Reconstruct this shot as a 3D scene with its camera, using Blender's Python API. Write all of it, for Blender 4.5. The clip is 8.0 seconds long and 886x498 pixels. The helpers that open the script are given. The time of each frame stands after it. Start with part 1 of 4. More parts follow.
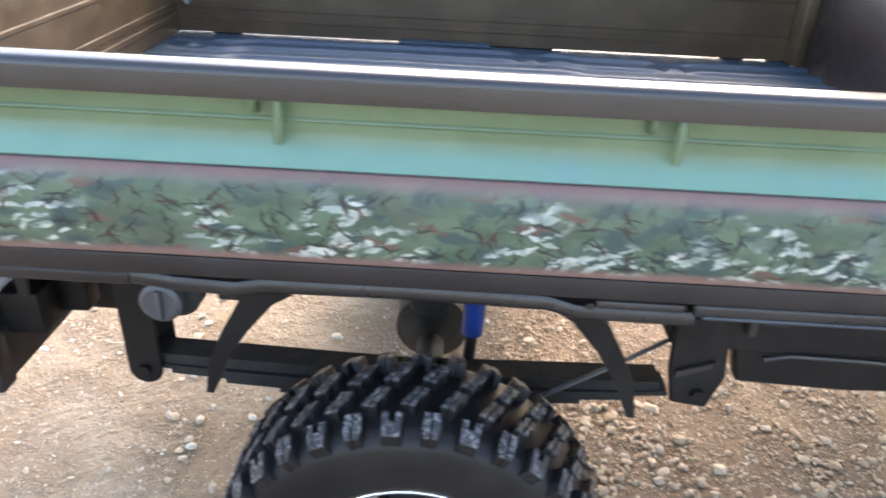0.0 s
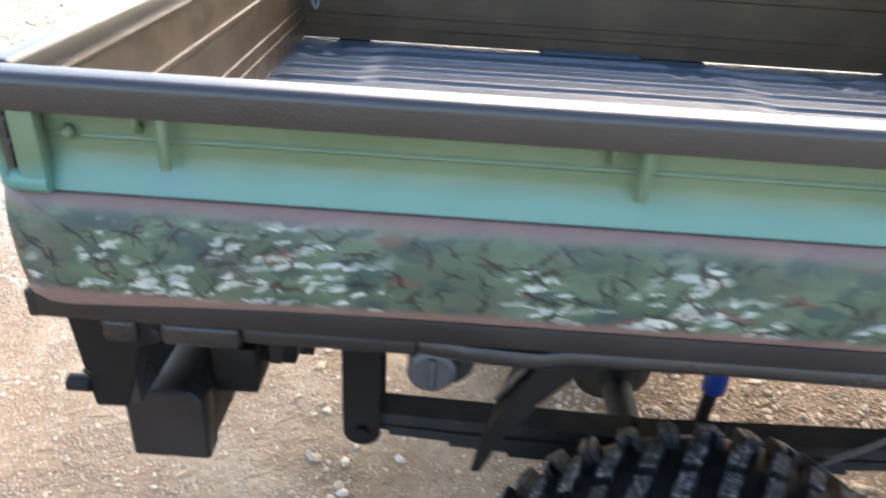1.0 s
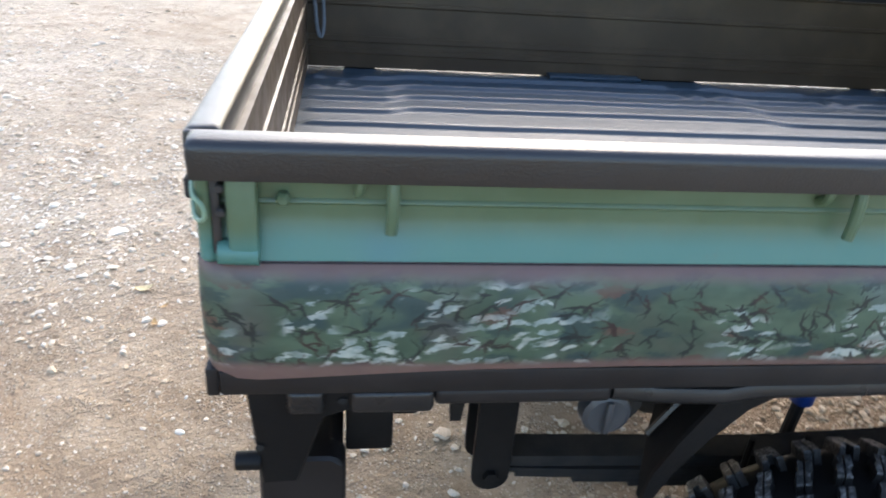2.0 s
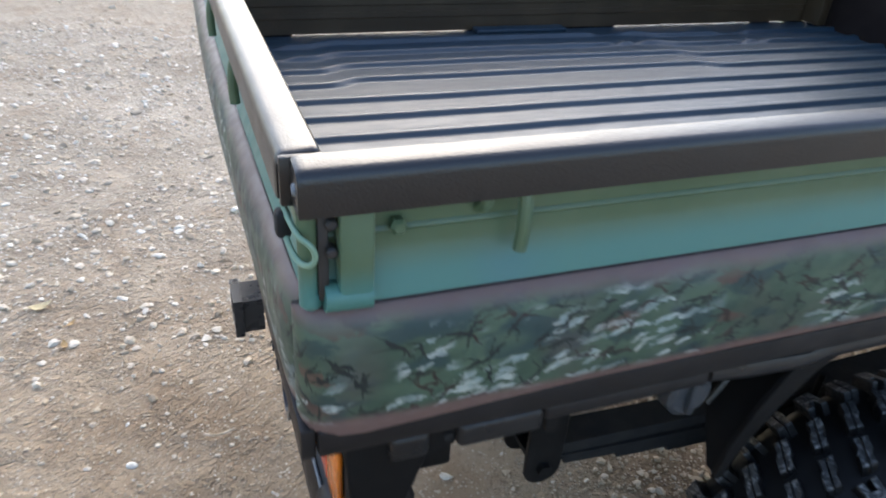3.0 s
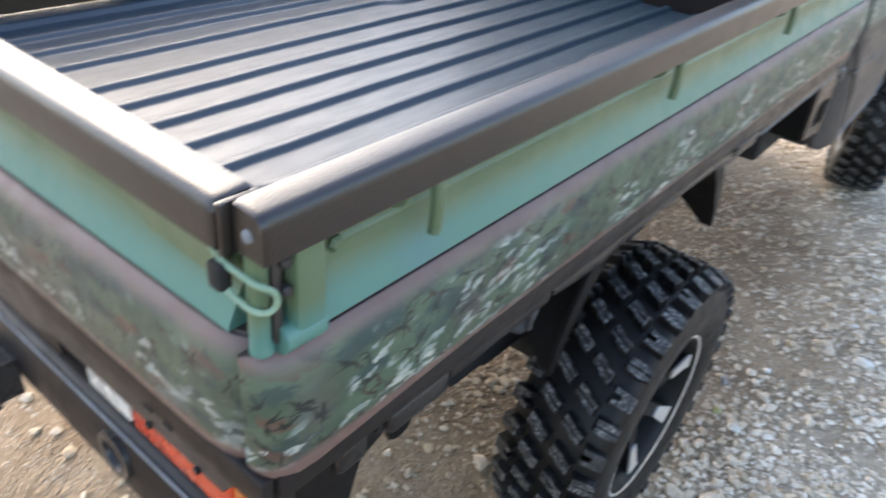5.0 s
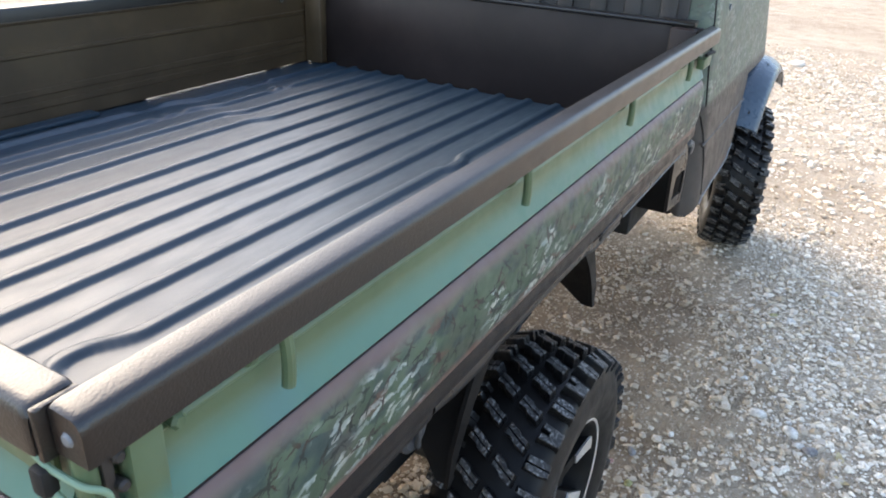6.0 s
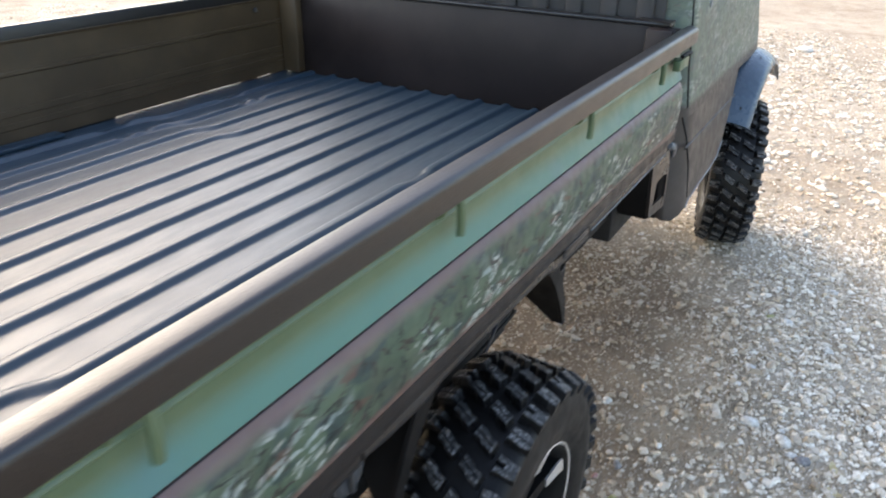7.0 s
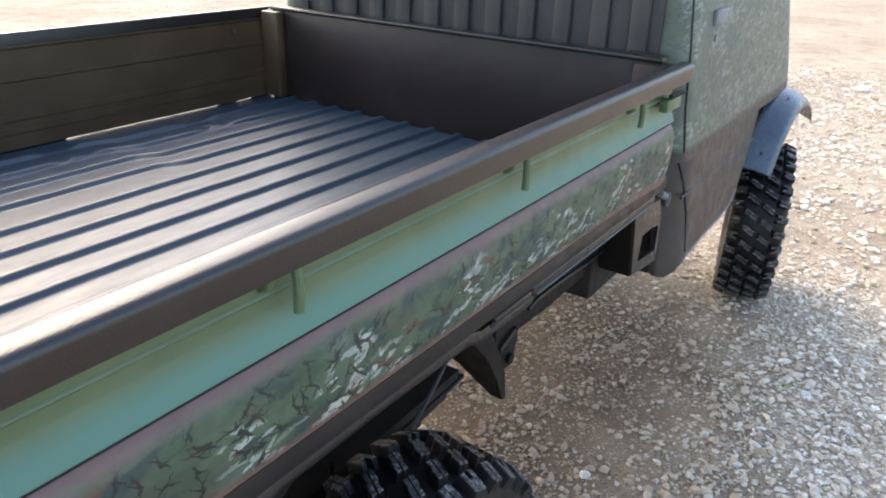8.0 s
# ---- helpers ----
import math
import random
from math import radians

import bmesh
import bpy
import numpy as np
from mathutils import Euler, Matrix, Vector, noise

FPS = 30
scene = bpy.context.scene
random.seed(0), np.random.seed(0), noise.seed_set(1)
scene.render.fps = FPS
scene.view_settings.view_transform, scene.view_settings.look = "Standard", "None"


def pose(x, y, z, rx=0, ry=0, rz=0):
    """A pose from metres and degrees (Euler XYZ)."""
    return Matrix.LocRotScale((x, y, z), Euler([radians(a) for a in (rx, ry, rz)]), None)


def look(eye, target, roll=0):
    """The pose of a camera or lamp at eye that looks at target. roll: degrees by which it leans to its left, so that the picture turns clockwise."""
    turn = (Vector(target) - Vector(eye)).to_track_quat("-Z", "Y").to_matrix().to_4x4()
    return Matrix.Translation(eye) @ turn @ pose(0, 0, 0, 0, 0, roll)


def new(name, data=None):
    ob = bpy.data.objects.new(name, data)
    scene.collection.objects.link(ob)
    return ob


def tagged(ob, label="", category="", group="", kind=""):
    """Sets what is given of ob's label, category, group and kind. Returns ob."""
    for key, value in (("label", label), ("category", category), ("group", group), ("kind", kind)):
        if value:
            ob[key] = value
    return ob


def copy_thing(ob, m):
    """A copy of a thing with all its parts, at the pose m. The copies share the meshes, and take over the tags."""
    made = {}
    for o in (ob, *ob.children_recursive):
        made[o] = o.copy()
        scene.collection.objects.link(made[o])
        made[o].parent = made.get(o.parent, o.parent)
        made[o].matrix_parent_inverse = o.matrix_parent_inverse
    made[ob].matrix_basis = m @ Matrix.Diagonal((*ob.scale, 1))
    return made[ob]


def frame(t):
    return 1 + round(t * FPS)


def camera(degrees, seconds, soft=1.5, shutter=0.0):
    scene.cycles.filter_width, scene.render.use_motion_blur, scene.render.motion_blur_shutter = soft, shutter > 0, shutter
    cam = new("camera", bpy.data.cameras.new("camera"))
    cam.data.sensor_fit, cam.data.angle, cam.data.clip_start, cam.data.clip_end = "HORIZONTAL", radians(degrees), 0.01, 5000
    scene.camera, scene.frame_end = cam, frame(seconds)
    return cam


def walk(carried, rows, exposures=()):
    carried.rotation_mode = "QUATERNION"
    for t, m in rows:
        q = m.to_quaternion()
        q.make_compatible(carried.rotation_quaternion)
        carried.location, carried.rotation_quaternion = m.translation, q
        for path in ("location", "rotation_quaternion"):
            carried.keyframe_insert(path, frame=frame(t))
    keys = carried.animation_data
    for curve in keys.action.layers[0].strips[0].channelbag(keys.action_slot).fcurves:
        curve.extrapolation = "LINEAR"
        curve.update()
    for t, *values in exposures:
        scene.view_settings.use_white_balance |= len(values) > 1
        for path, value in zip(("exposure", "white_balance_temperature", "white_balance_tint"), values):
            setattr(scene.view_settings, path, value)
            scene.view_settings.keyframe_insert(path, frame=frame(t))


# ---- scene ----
cam = camera(63.1, 8.0, soft=1.8, shutter=0.5)
PATH = [
    (0, (0.932, -0.86, 1.318), (0.9, 0.892, 0.356), 2.7),
    (0.5, (0.749, -0.844, 1.317), (0.697, 0.915, 0.367), 3.9),
    (1, (0.502, -0.704, 1.306), (0.479, 1.041, 0.329), 3.6),
    (1.5, (0.32, -0.641, 1.31), (0.388, 1.105, 0.336), 4.6),
    (1.7, (0.252, -0.659, 1.319), (0.388, 1.105, 0.386), 5.0),
    (2.8, (-0.067, -0.568, 1.322), (0.52, 1.06, 0.319), 3.3),
    (3, (-0.08, -0.484, 1.311), (0.558, 1.108, 0.281), 4.2),
    (3.5, (-0.099, -0.348, 1.298), (0.668, 1.135, 0.197), 3.0),
    (4, (-0.151, -0.313, 1.3), (0.833, 1.034, 0.195), 2.8),
    (4.5, (-0.244, -0.31, 1.305), (0.889, 0.858, 0.142), 4.3),
    (5, (-0.252, -0.331, 1.331), (1.095, 0.658, 0.233), 6.1),
    (5.2, (-0.232, -0.342, 1.343), (1.197, 0.593, 0.302), 5.5),
    (6.3, (-0.201, -0.361, 1.392), (1.379, 0.501, 0.519), 2.9),
    (6.5, (-0.196, -0.367, 1.398), (1.344, 0.527, 0.487), 2.2),
    (7, (-0.086, -0.425, 1.416), (1.456, 0.472, 0.512), 1.0),
    (7.5, (0.143, -0.497, 1.408), (1.673, 0.472, 0.56), 1.5),
    (8, (0.219, -0.519, 1.39), (1.709, 0.513, 0.544), 1.9),
]

EXPOSURES = [(0.0, 3.02, 7050, 14.5), (0.5, 2.95, 7000, 14.0), (1.5, 2.34, 6650, 10.5), (3.0, 1.70, 6300, 8.5), (3.5, 1.51, 6250, 8.0), (4.0, 1.82, 6600, 11.0), (4.5, 2.15, 7450, 16.5), (5.0, 2.35, 6950, 11.0), (6.5, 2.15, 7050, 10.5), (7.0, 2.15, 7150, 10.5), (7.5, 2.24, 7400, 14.5), (8.0, 2.13, 7150, 12.0)]
walk(cam, [(t, look(eye, target, roll)) for t, eye, target, roll in PATH], EXPOSURES)

# ---- sky and sun ----
SUN_UP, SUN_SIDE = 39.0, 17.0          # degrees above the horizon, degrees from +y towards +x
world = bpy.data.worlds.new("sky")
scene.world = world
world.use_nodes = True
sky = world.node_tree.nodes.new("ShaderNodeTexSky")
sky.sky_type = "NISHITA"
sky.sun_disc = False
sky.sun_elevation = radians(SUN_UP)
sky.sun_rotation = radians(SUN_SIDE)
sky.air_density, sky.dust_density, sky.ozone_density = 1.0, 2.3, 1.0
back = world.node_tree.nodes["Background"]
back.inputs["Strength"].default_value = 0.15
world.node_tree.links.new(sky.outputs["Color"], back.inputs["Color"])
sun_data = bpy.data.lights.new("sun", "SUN")
sun_data.energy, sun_data.angle, sun_data.color = 0.28, radians(56), (1.0, 0.94, 0.85)
sun = new("sun", sun_data)
way = Vector((math.sin(radians(SUN_SIDE)) * math.cos(radians(SUN_UP)), math.cos(radians(SUN_SIDE)) * math.cos(radians(SUN_UP)), math.sin(radians(SUN_UP))))
sun.matrix_world = look(way * 30, (0, 0, 0))


# ---- materials ----
class Nodes:
    """Short ways to write a node material."""

    def __init__(self, name, rough=0.6, metal=0.0, coat=0.0):
        self.mat = bpy.data.materials.new(name)
        self.mat.use_nodes = True
        self.tree = self.mat.node_tree
        self.shader = self.tree.nodes["Principled BSDF"]
        self.set("Roughness", rough)
        self.set("Metallic", metal)
        self.set("Coat Weight", coat)
        self.geo = self.tree.nodes.new("ShaderNodeNewGeometry")
        self.pos = self.geo.outputs["Position"]

    def put(self, socket, value):
        if isinstance(value, bpy.types.NodeSocket):
            self.tree.links.new(value, socket)
        elif isinstance(value, tuple) and len(value) == 3 and socket.type == "RGBA":
            socket.default_value = (*value, 1)
        else:
            socket.default_value = value

    def set(self, name, value):
        self.put(self.shader.inputs[name], value)

    def stretch(self, scale, vec=None):
        n = self.tree.nodes.new("ShaderNodeVectorMath")
        n.operation = "MULTIPLY"
        self.put(n.inputs[0], vec or self.pos)
        n.inputs[1].default_value = scale
        return n.outputs[0]

    def noise(self, scale, detail=3.0, vec=None, warp=0.0, rough=0.55):
        n = self.tree.nodes.new("ShaderNodeTexNoise")
        self.put(n.inputs["Vector"], vec or self.pos)
        n.inputs["Scale"].default_value = scale
        n.inputs["Detail"].default_value = detail
        n.inputs["Roughness"].default_value = rough
        n.inputs["Distortion"].default_value = warp
        return n.outputs["Fac"]

    def cells(self, scale, feature="F1", vec=None):
        n = self.tree.nodes.new("ShaderNodeTexVoronoi")
        n.feature = feature
        self.put(n.inputs["Vector"], vec or self.pos)
        n.inputs["Scale"].default_value = scale
        return n.outputs["Distance"]

    def step(self, value, low, high, a=0.0, b=1.0):
        n = self.tree.nodes.new("ShaderNodeMapRange")
        n.interpolation_type = "SMOOTHSTEP"
        self.put(n.inputs[0], value)
        for i, v in enumerate((low, high, a, b)):
            n.inputs[i + 1].default_value = v
        return n.outputs[0]

    def calc(self, op, a, b=0.0):
        n = self.tree.nodes.new("ShaderNodeMath")
        n.operation = op
        self.put(n.inputs[0], a)
        self.put(n.inputs[1], b)
        return n.outputs[0]

    def mix(self, fac, a, b):
        n = self.tree.nodes.new("ShaderNodeMix")
        n.data_type = "RGBA"
        self.put(n.inputs[0], fac)
        self.put(n.inputs[6], a)
        self.put(n.inputs[7], b)
        return n.outputs[2]

    def axes(self, vec=None):
        n = self.tree.nodes.new("ShaderNodeSeparateXYZ")
        self.put(n.inputs[0], vec or self.pos)
        return n.outputs

    def truck_shade(self):
        """Where the ground colour is darkened to paint in the shade beneath the parked truck."""
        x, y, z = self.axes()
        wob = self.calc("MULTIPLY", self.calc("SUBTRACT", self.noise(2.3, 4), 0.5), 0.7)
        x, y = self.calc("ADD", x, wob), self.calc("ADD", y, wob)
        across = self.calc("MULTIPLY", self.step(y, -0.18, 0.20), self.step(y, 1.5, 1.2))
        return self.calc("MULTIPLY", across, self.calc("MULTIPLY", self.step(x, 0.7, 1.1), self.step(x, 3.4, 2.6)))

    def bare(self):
        """Where the gravel thins out to bare brown earth: round the tail of the truck and under it, where the brown
        also paints in its shade.
        """
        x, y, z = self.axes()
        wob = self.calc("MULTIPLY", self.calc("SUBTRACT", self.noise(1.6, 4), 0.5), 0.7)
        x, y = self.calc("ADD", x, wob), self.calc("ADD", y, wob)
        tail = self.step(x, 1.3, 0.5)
        # Brown earth under the truck, with part of its soft shadow in the colour.
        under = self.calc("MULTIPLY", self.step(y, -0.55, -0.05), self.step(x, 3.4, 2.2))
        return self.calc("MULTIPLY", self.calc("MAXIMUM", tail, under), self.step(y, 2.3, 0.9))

    def shifted(self, scale, amount):
        """The position, wobbled by coloured noise."""
        n = self.tree.nodes.new("ShaderNodeTexNoise")
        self.put(n.inputs["Vector"], self.pos)
        n.inputs["Scale"].default_value = scale
        n.inputs["Detail"].default_value = 4.0
        n.inputs["Roughness"].default_value = 0.62
        m = self.tree.nodes.new("ShaderNodeVectorMath")
        m.operation = "MULTIPLY_ADD"
        self.tree.links.new(n.outputs["Color"], m.inputs[0])
        m.inputs[1].default_value = (amount, amount, amount)
        self.tree.links.new(self.pos, m.inputs[2])
        return m.outputs[0]

    def bump(self, height, strength, distance):
        n = self.tree.nodes.new("ShaderNodeBump")
        n.inputs["Strength"].default_value = strength
        n.inputs["Distance"].default_value = distance
        self.put(n.inputs["Height"], height)
        self.set("Normal", n.outputs[0])


def plain_coat(name, dark, light, rough, grain=900.0, relief=0.25, depth=0.0006, metal=0.0, shine=0.5, vary=0.09):
    """A painted or coated surface with dust, a fine orange-peel grain and worn patches."""
    n = Nodes(name, rough, metal)
    n.set("Specular IOR Level", shine)
    dust = n.step(n.noise(7, 5), 0.4, 0.7)
    n.set("Base Color", n.mix(dust, dark, light))
    n.set("Roughness", n.step(n.noise(23, 4), 0.3, 0.75, rough - vary * 0.66, rough + vary * 1.33))
    n.bump(n.noise(grain, 2), relief, depth)
    return n.mat


BLACK = plain_coat("satin_black_paint", (0.0135, 0.0112, 0.0108), (0.0205, 0.0172, 0.0162), 0.42, shine=0.28)
FRAME = plain_coat("chassis_black", (0.0045, 0.0043, 0.0045), (0.010, 0.009, 0.0083), 0.5, 300, 0.3, 0.001, 0.0, 0.2)
LIP = plain_coat("sill_lip_paint", (0.013, 0.0116, 0.0112), (0.020, 0.0176, 0.0168), 0.32, 300, 0.2, 0.0006, 0.0, 0.4)
# Golden brown base: the warm reflection on the black panels is put into the colour.
INSIDE = plain_coat("warm_reflection_paint", (0.062, 0.039, 0.020), (0.090, 0.058, 0.030), 0.38, shine=0.5)
BROWN_BLACK = plain_coat("dusty_headboard_paint", (0.021, 0.0142, 0.0122), (0.030, 0.0205, 0.0174), 0.42, shine=0.3)
DARK = plain_coat("underbody_black", (0.004, 0.004, 0.004), (0.010, 0.009, 0.008), 0.75)
RAIL = plain_coat("bed_liner_coat", (0.0100, 0.0079, 0.0074), (0.0132, 0.0106, 0.0099), 0.33, 420, 0.5, 0.0009, 0.0, 0.66, 0.03)
RUBBER = plain_coat("tyre_rubber", (0.0075, 0.0068, 0.0066), (0.013, 0.0115, 0.0108), 0.42, 260, 0.3, 0.0010, 0.0, 0.22)
PLASTIC = plain_coat("black_plastic", (0.02, 0.02, 0.021), (0.028, 0.028, 0.03), 0.3, 500, 0.2, 0.0005)
GREY = plain_coat("grey_plastic", (0.16, 0.17, 0.18), (0.22, 0.23, 0.24), 0.5)
CAPGREY = plain_coat("dark_grey_plastic", (0.034, 0.037, 0.042), (0.052, 0.056, 0.062), 0.4)
BLUE = plain_coat("blue_paint", (0.006, 0.03, 0.16), (0.012, 0.05, 0.24), 0.35)
CHROME = plain_coat("machined_aluminium", (0.80, 0.81, 0.82), (0.88, 0.88, 0.88), 0.38, 700, 0.1, 0.0003, 1.0)
STEEL = plain_coat("bare_steel", (0.35, 0.35, 0.36), (0.5, 0.5, 0.5), 0.35, 700, 0.2, 0.0004, 1.0)
CREAM = plain_coat("cream_plastic", (0.40, 0.37, 0.27), (0.50, 0.47, 0.36), 0.35)
WIRE = plain_coat("green_wire", (0.20, 0.30, 0.20), (0.27, 0.38, 0.26), 0.4)


def bed_paint():
    n = Nodes("bed_floor_coat", 0.4)
    n.set("Specular IOR Level", 0.55)
    streak = n.noise(9, 4, n.stretch((0.5, 3, 1)))
    n.set("Base Color", n.mix(n.step(streak, 0.35, 0.75), (0.0155, 0.033, 0.050), (0.022, 0.043, 0.061)))
    n.set("Roughness", n.step(n.noise(30, 5, n.stretch((0.4, 2, 1))), 0.3, 0.75, 0.40, 0.50))
    n.bump(n.calc("ADD", n.noise(420, 2), n.calc("MULTIPLY", n.noise(60, 3), 0.4)), 0.25, 0.0008)
    return n.mat


def green_paint():
    """Pale green paint, misted with teal along the lower slope of the panel."""
    n = Nodes("pale_green_paint", 0.5)
    z = n.axes()[2]
    wob = n.calc("ADD", z, n.calc("MULTIPLY", n.noise(5, 3), 0.008))
    base = n.mix(n.step(n.noise(11, 4), 0.35, 0.7), (0.084, 0.126, 0.064), (0.104, 0.150, 0.082))
    teal = n.mix(n.step(n.noise(3.3, 2, n.stretch((1, 1, 0.4))), 0.56, 0.70), (0.076, 0.192, 0.156), (0.068, 0.168, 0.186))
    low = n.step(wob, 0.998, 0.966)
    col = n.mix(low, base, teal)
    grime = n.step(n.noise(60, 5), 0.62, 0.8, 0.0, 0.3)
    n.set("Base Color", n.mix(grime, col, (0.12, 0.14, 0.10)))
    n.set("Roughness", n.step(n.noise(35, 4), 0.3, 0.7, 0.34, 0.46))
    n.bump(n.noise(700, 2), 0.15, 0.0004)
    return n.mat


def strokes(n, scale, squash, turn, lean, offset):
    """Scattered brush marks on an upright panel, one to a cell. Returns the place along and across the mark in metres, and three random numbers."""
    x, y, z = n.axes(n.shifted(42, 0.021))
    flat = n.tree.nodes.new("ShaderNodeCombineXYZ")
    n.put(flat.inputs[0], n.calc("ADD", n.calc("SUBTRACT", x, y), offset))
    n.put(flat.inputs[1], n.calc("MULTIPLY", z, squash))
    cell = n.tree.nodes.new("ShaderNodeTexVoronoi")
    cell.voronoi_dimensions = "2D"
    n.put(cell.inputs["Vector"], flat.outputs[0])
    cell.inputs["Scale"].default_value = scale
    away = n.tree.nodes.new("ShaderNodeVectorMath")
    away.operation = "SUBTRACT"
    n.tree.links.new(flat.outputs[0], away.inputs[0])
    n.tree.links.new(cell.outputs["Position"], away.inputs[1])
    du, dv, _ = n.axes(away.outputs[0])
    dv = n.calc("DIVIDE", dv, squash)
    r = n.axes(cell.outputs["Color"])
    angle = n.calc("ADD", n.calc("MULTIPLY", n.calc("SUBTRACT", r[0], 0.5), turn), lean)
    c, d = n.calc("COSINE", angle), n.calc("SINE", angle)
    along = n.calc("ADD", n.calc("MULTIPLY", du, c), n.calc("MULTIPLY", dv, d))
    across = n.calc("SUBTRACT", n.calc("MULTIPLY", dv, c), n.calc("MULTIPLY", du, d))
    return along, across, r


def blot(n, along, across, r, length, width, chance, soft=0.35):
    """A ragged long leaf in each cell that the chance picks."""
    grow = n.calc("ADD", n.calc("MULTIPLY", r[1], 0.7), 0.55)
    u, v = n.calc("DIVIDE", along, n.calc("MULTIPLY", grow, length)), n.calc("DIVIDE", across, n.calc("MULTIPLY", grow, width))
    far = n.calc("SQRT", n.calc("ADD", n.calc("MULTIPLY", u, u), n.calc("MULTIPLY", v, v)))
    ragged = n.calc("ADD", far, n.calc("MULTIPLY", n.calc("SUBTRACT", n.noise(120, 5, n.stretch((0.6, 0.6, 1.6)), 0.0, 0.7), 0.5), 2.3))
    return n.calc("MULTIPLY", n.step(ragged, 1.0, 1.0 - soft), n.step(r[2], 1 - chance, 1.02 - chance))


def twig(n, along, across, r, length, width, chance):
    """A bent dark twig with two side shoots."""
    bend = n.calc("MULTIPLY", n.calc("SUBTRACT", r[1], 0.5), 26.0)
    size = n.calc("ABSOLUTE", along)

    def line(off, reach):
        half = n.calc("MULTIPLY", n.calc("SUBTRACT", 1.0, n.calc("DIVIDE", reach, length)), width)
        return n.step(n.calc("SUBTRACT", n.calc("ABSOLUTE", off), half), 0.0008, -0.0006)
    main = line(n.calc("SUBTRACT", across, n.calc("MULTIPLY", n.calc("MULTIPLY", along, along), bend)), size)
    fork = line(n.calc("SUBTRACT", across, n.calc("MULTIPLY", along, 1.05)), n.calc("MULTIPLY", size, 1.5))
    fork = n.calc("MULTIPLY", fork, n.step(along, -0.001, 0.001))
    back = n.calc("ADD", along, length * 0.28)
    shoot = line(n.calc("ADD", across, n.calc("MULTIPLY", back, 1.5)), n.calc("ADD", n.calc("MULTIPLY", n.calc("ABSOLUTE", back), 2.1), length * 0.15))
    shoot = n.calc("MULTIPLY", shoot, n.step(back, 0.001, -0.001))
    return n.calc("MULTIPLY", n.calc("MAXIMUM", main, n.calc("MAXIMUM", fork, shoot)), n.step(r[2], 1 - chance, 1.02 - chance))


def camouflage(name, edges, fade=1.0, waist=0.0, browned=0.0):
    """Airbrushed woodland camouflage: greens, pale leaves, rust leaves and dark twigs. edges: misted red-brown along both edges of the gate."""
    n = Nodes(name, 0.45)
    z = n.axes()[2]
    band = n.calc("MULTIPLY", n.step(z, 0.938, 0.916), n.step(z, 0.812, 0.824)) if edges else 1.0
    col = n.mix(n.step(n.noise(9, 3, n.stretch((1, 1, 2))), 0.38, 0.62), (0.043, 0.072, 0.045), (0.074, 0.112, 0.070))
    col = n.mix(n.step(n.noise(11, 3, n.stretch((1, 1, 2.2)), 0.6), 0.52, 0.62, 0.0, 0.9), col, (0.026, 0.052, 0.050))
    col = n.mix(n.step(n.noise(7, 2, n.stretch((1, 1, 1.6))), 0.56, 0.7, 0.0, 0.6), col, (0.13, 0.155, 0.155))
    col = n.mix(n.step(n.noise(5, 3), 0.46, 0.64, 0.0, 0.5), col, (0.105, 0.082, 0.068))
    dim = blot(n, *strokes(n, 15, 2.0, 0.9, 0.15, 7.3), 0.036, 0.013, 0.5, 0.6)
    col = n.mix(n.calc("MULTIPLY", dim, 0.75), col, (0.022, 0.046, 0.044))
    rust = blot(n, *strokes(n, 12, 2.2, 0.7, -0.1, 3.1), 0.030, 0.0085, 0.36)
    col = n.mix(n.calc("MULTIPLY", n.calc("MULTIPLY", rust, band), 0.75 * fade), col, (0.105, 0.049, 0.036))
    clump = n.step(n.calc("SUBTRACT", n.noise(7, 3), n.calc("MULTIPLY", n.calc("SUBTRACT", z, 0.865), 1.4 if edges else 0.0)), 0.44, 0.53)
    pale = n.calc("MAXIMUM", blot(n, *strokes(n, 23, 2.0, 0.8, 0.22, 0.0), 0.026, 0.0068, 0.55), blot(n, *strokes(n, 34, 2.0, 1.0, 0.30, 5.7), 0.017, 0.0046, 0.6))
    pale = n.calc("MULTIPLY", n.calc("MULTIPLY", pale, clump), band)
    col = n.mix(n.calc("MULTIPLY", n.calc("MULTIPLY", pale, n.step(n.noise(44, 3), 0.35, 0.6, 0.5, 1.0)), 0.84 * fade), col, n.mix(n.step(n.noise(38, 3), 0.4, 0.6), (0.50, 0.51, 0.45), (0.32, 0.375, 0.35)))
    dark = n.calc("MAXIMUM", twig(n, *strokes(n, 19, 1.3, 6.2, 0.3, 1.7), 0.026, 0.0027, 0.80), twig(n, *strokes(n, 26, 1.3, 6.2, 0.0, 9.2), 0.020, 0.0022, 0.66))
    dark = n.calc("MULTIPLY", n.calc("MULTIPLY", dark, band), n.step(n.noise(6, 2), 0.36, 0.44))
    col = n.mix(n.calc("MULTIPLY", dark, min(1.0, 0.95 * fade)), col, n.mix(n.step(n.noise(17, 2), 0.5, 0.62), (0.010, 0.015, 0.014), (0.032, 0.015, 0.012)))
    if edges:
        wob = n.calc("ADD", z, n.calc("MULTIPLY", n.noise(8, 2), 0.016))
        mist = n.calc("MAXIMUM", n.step(wob, 0.930, 0.951), n.step(wob, 0.838, 0.823))
        col = n.mix(n.calc("MULTIPLY", mist, 0.85), col, (0.180, 0.100, 0.086))
        seam = n.step(z, 0.9438, 0.9455)
        col = n.mix(seam, col, (0.03, 0.025, 0.025))
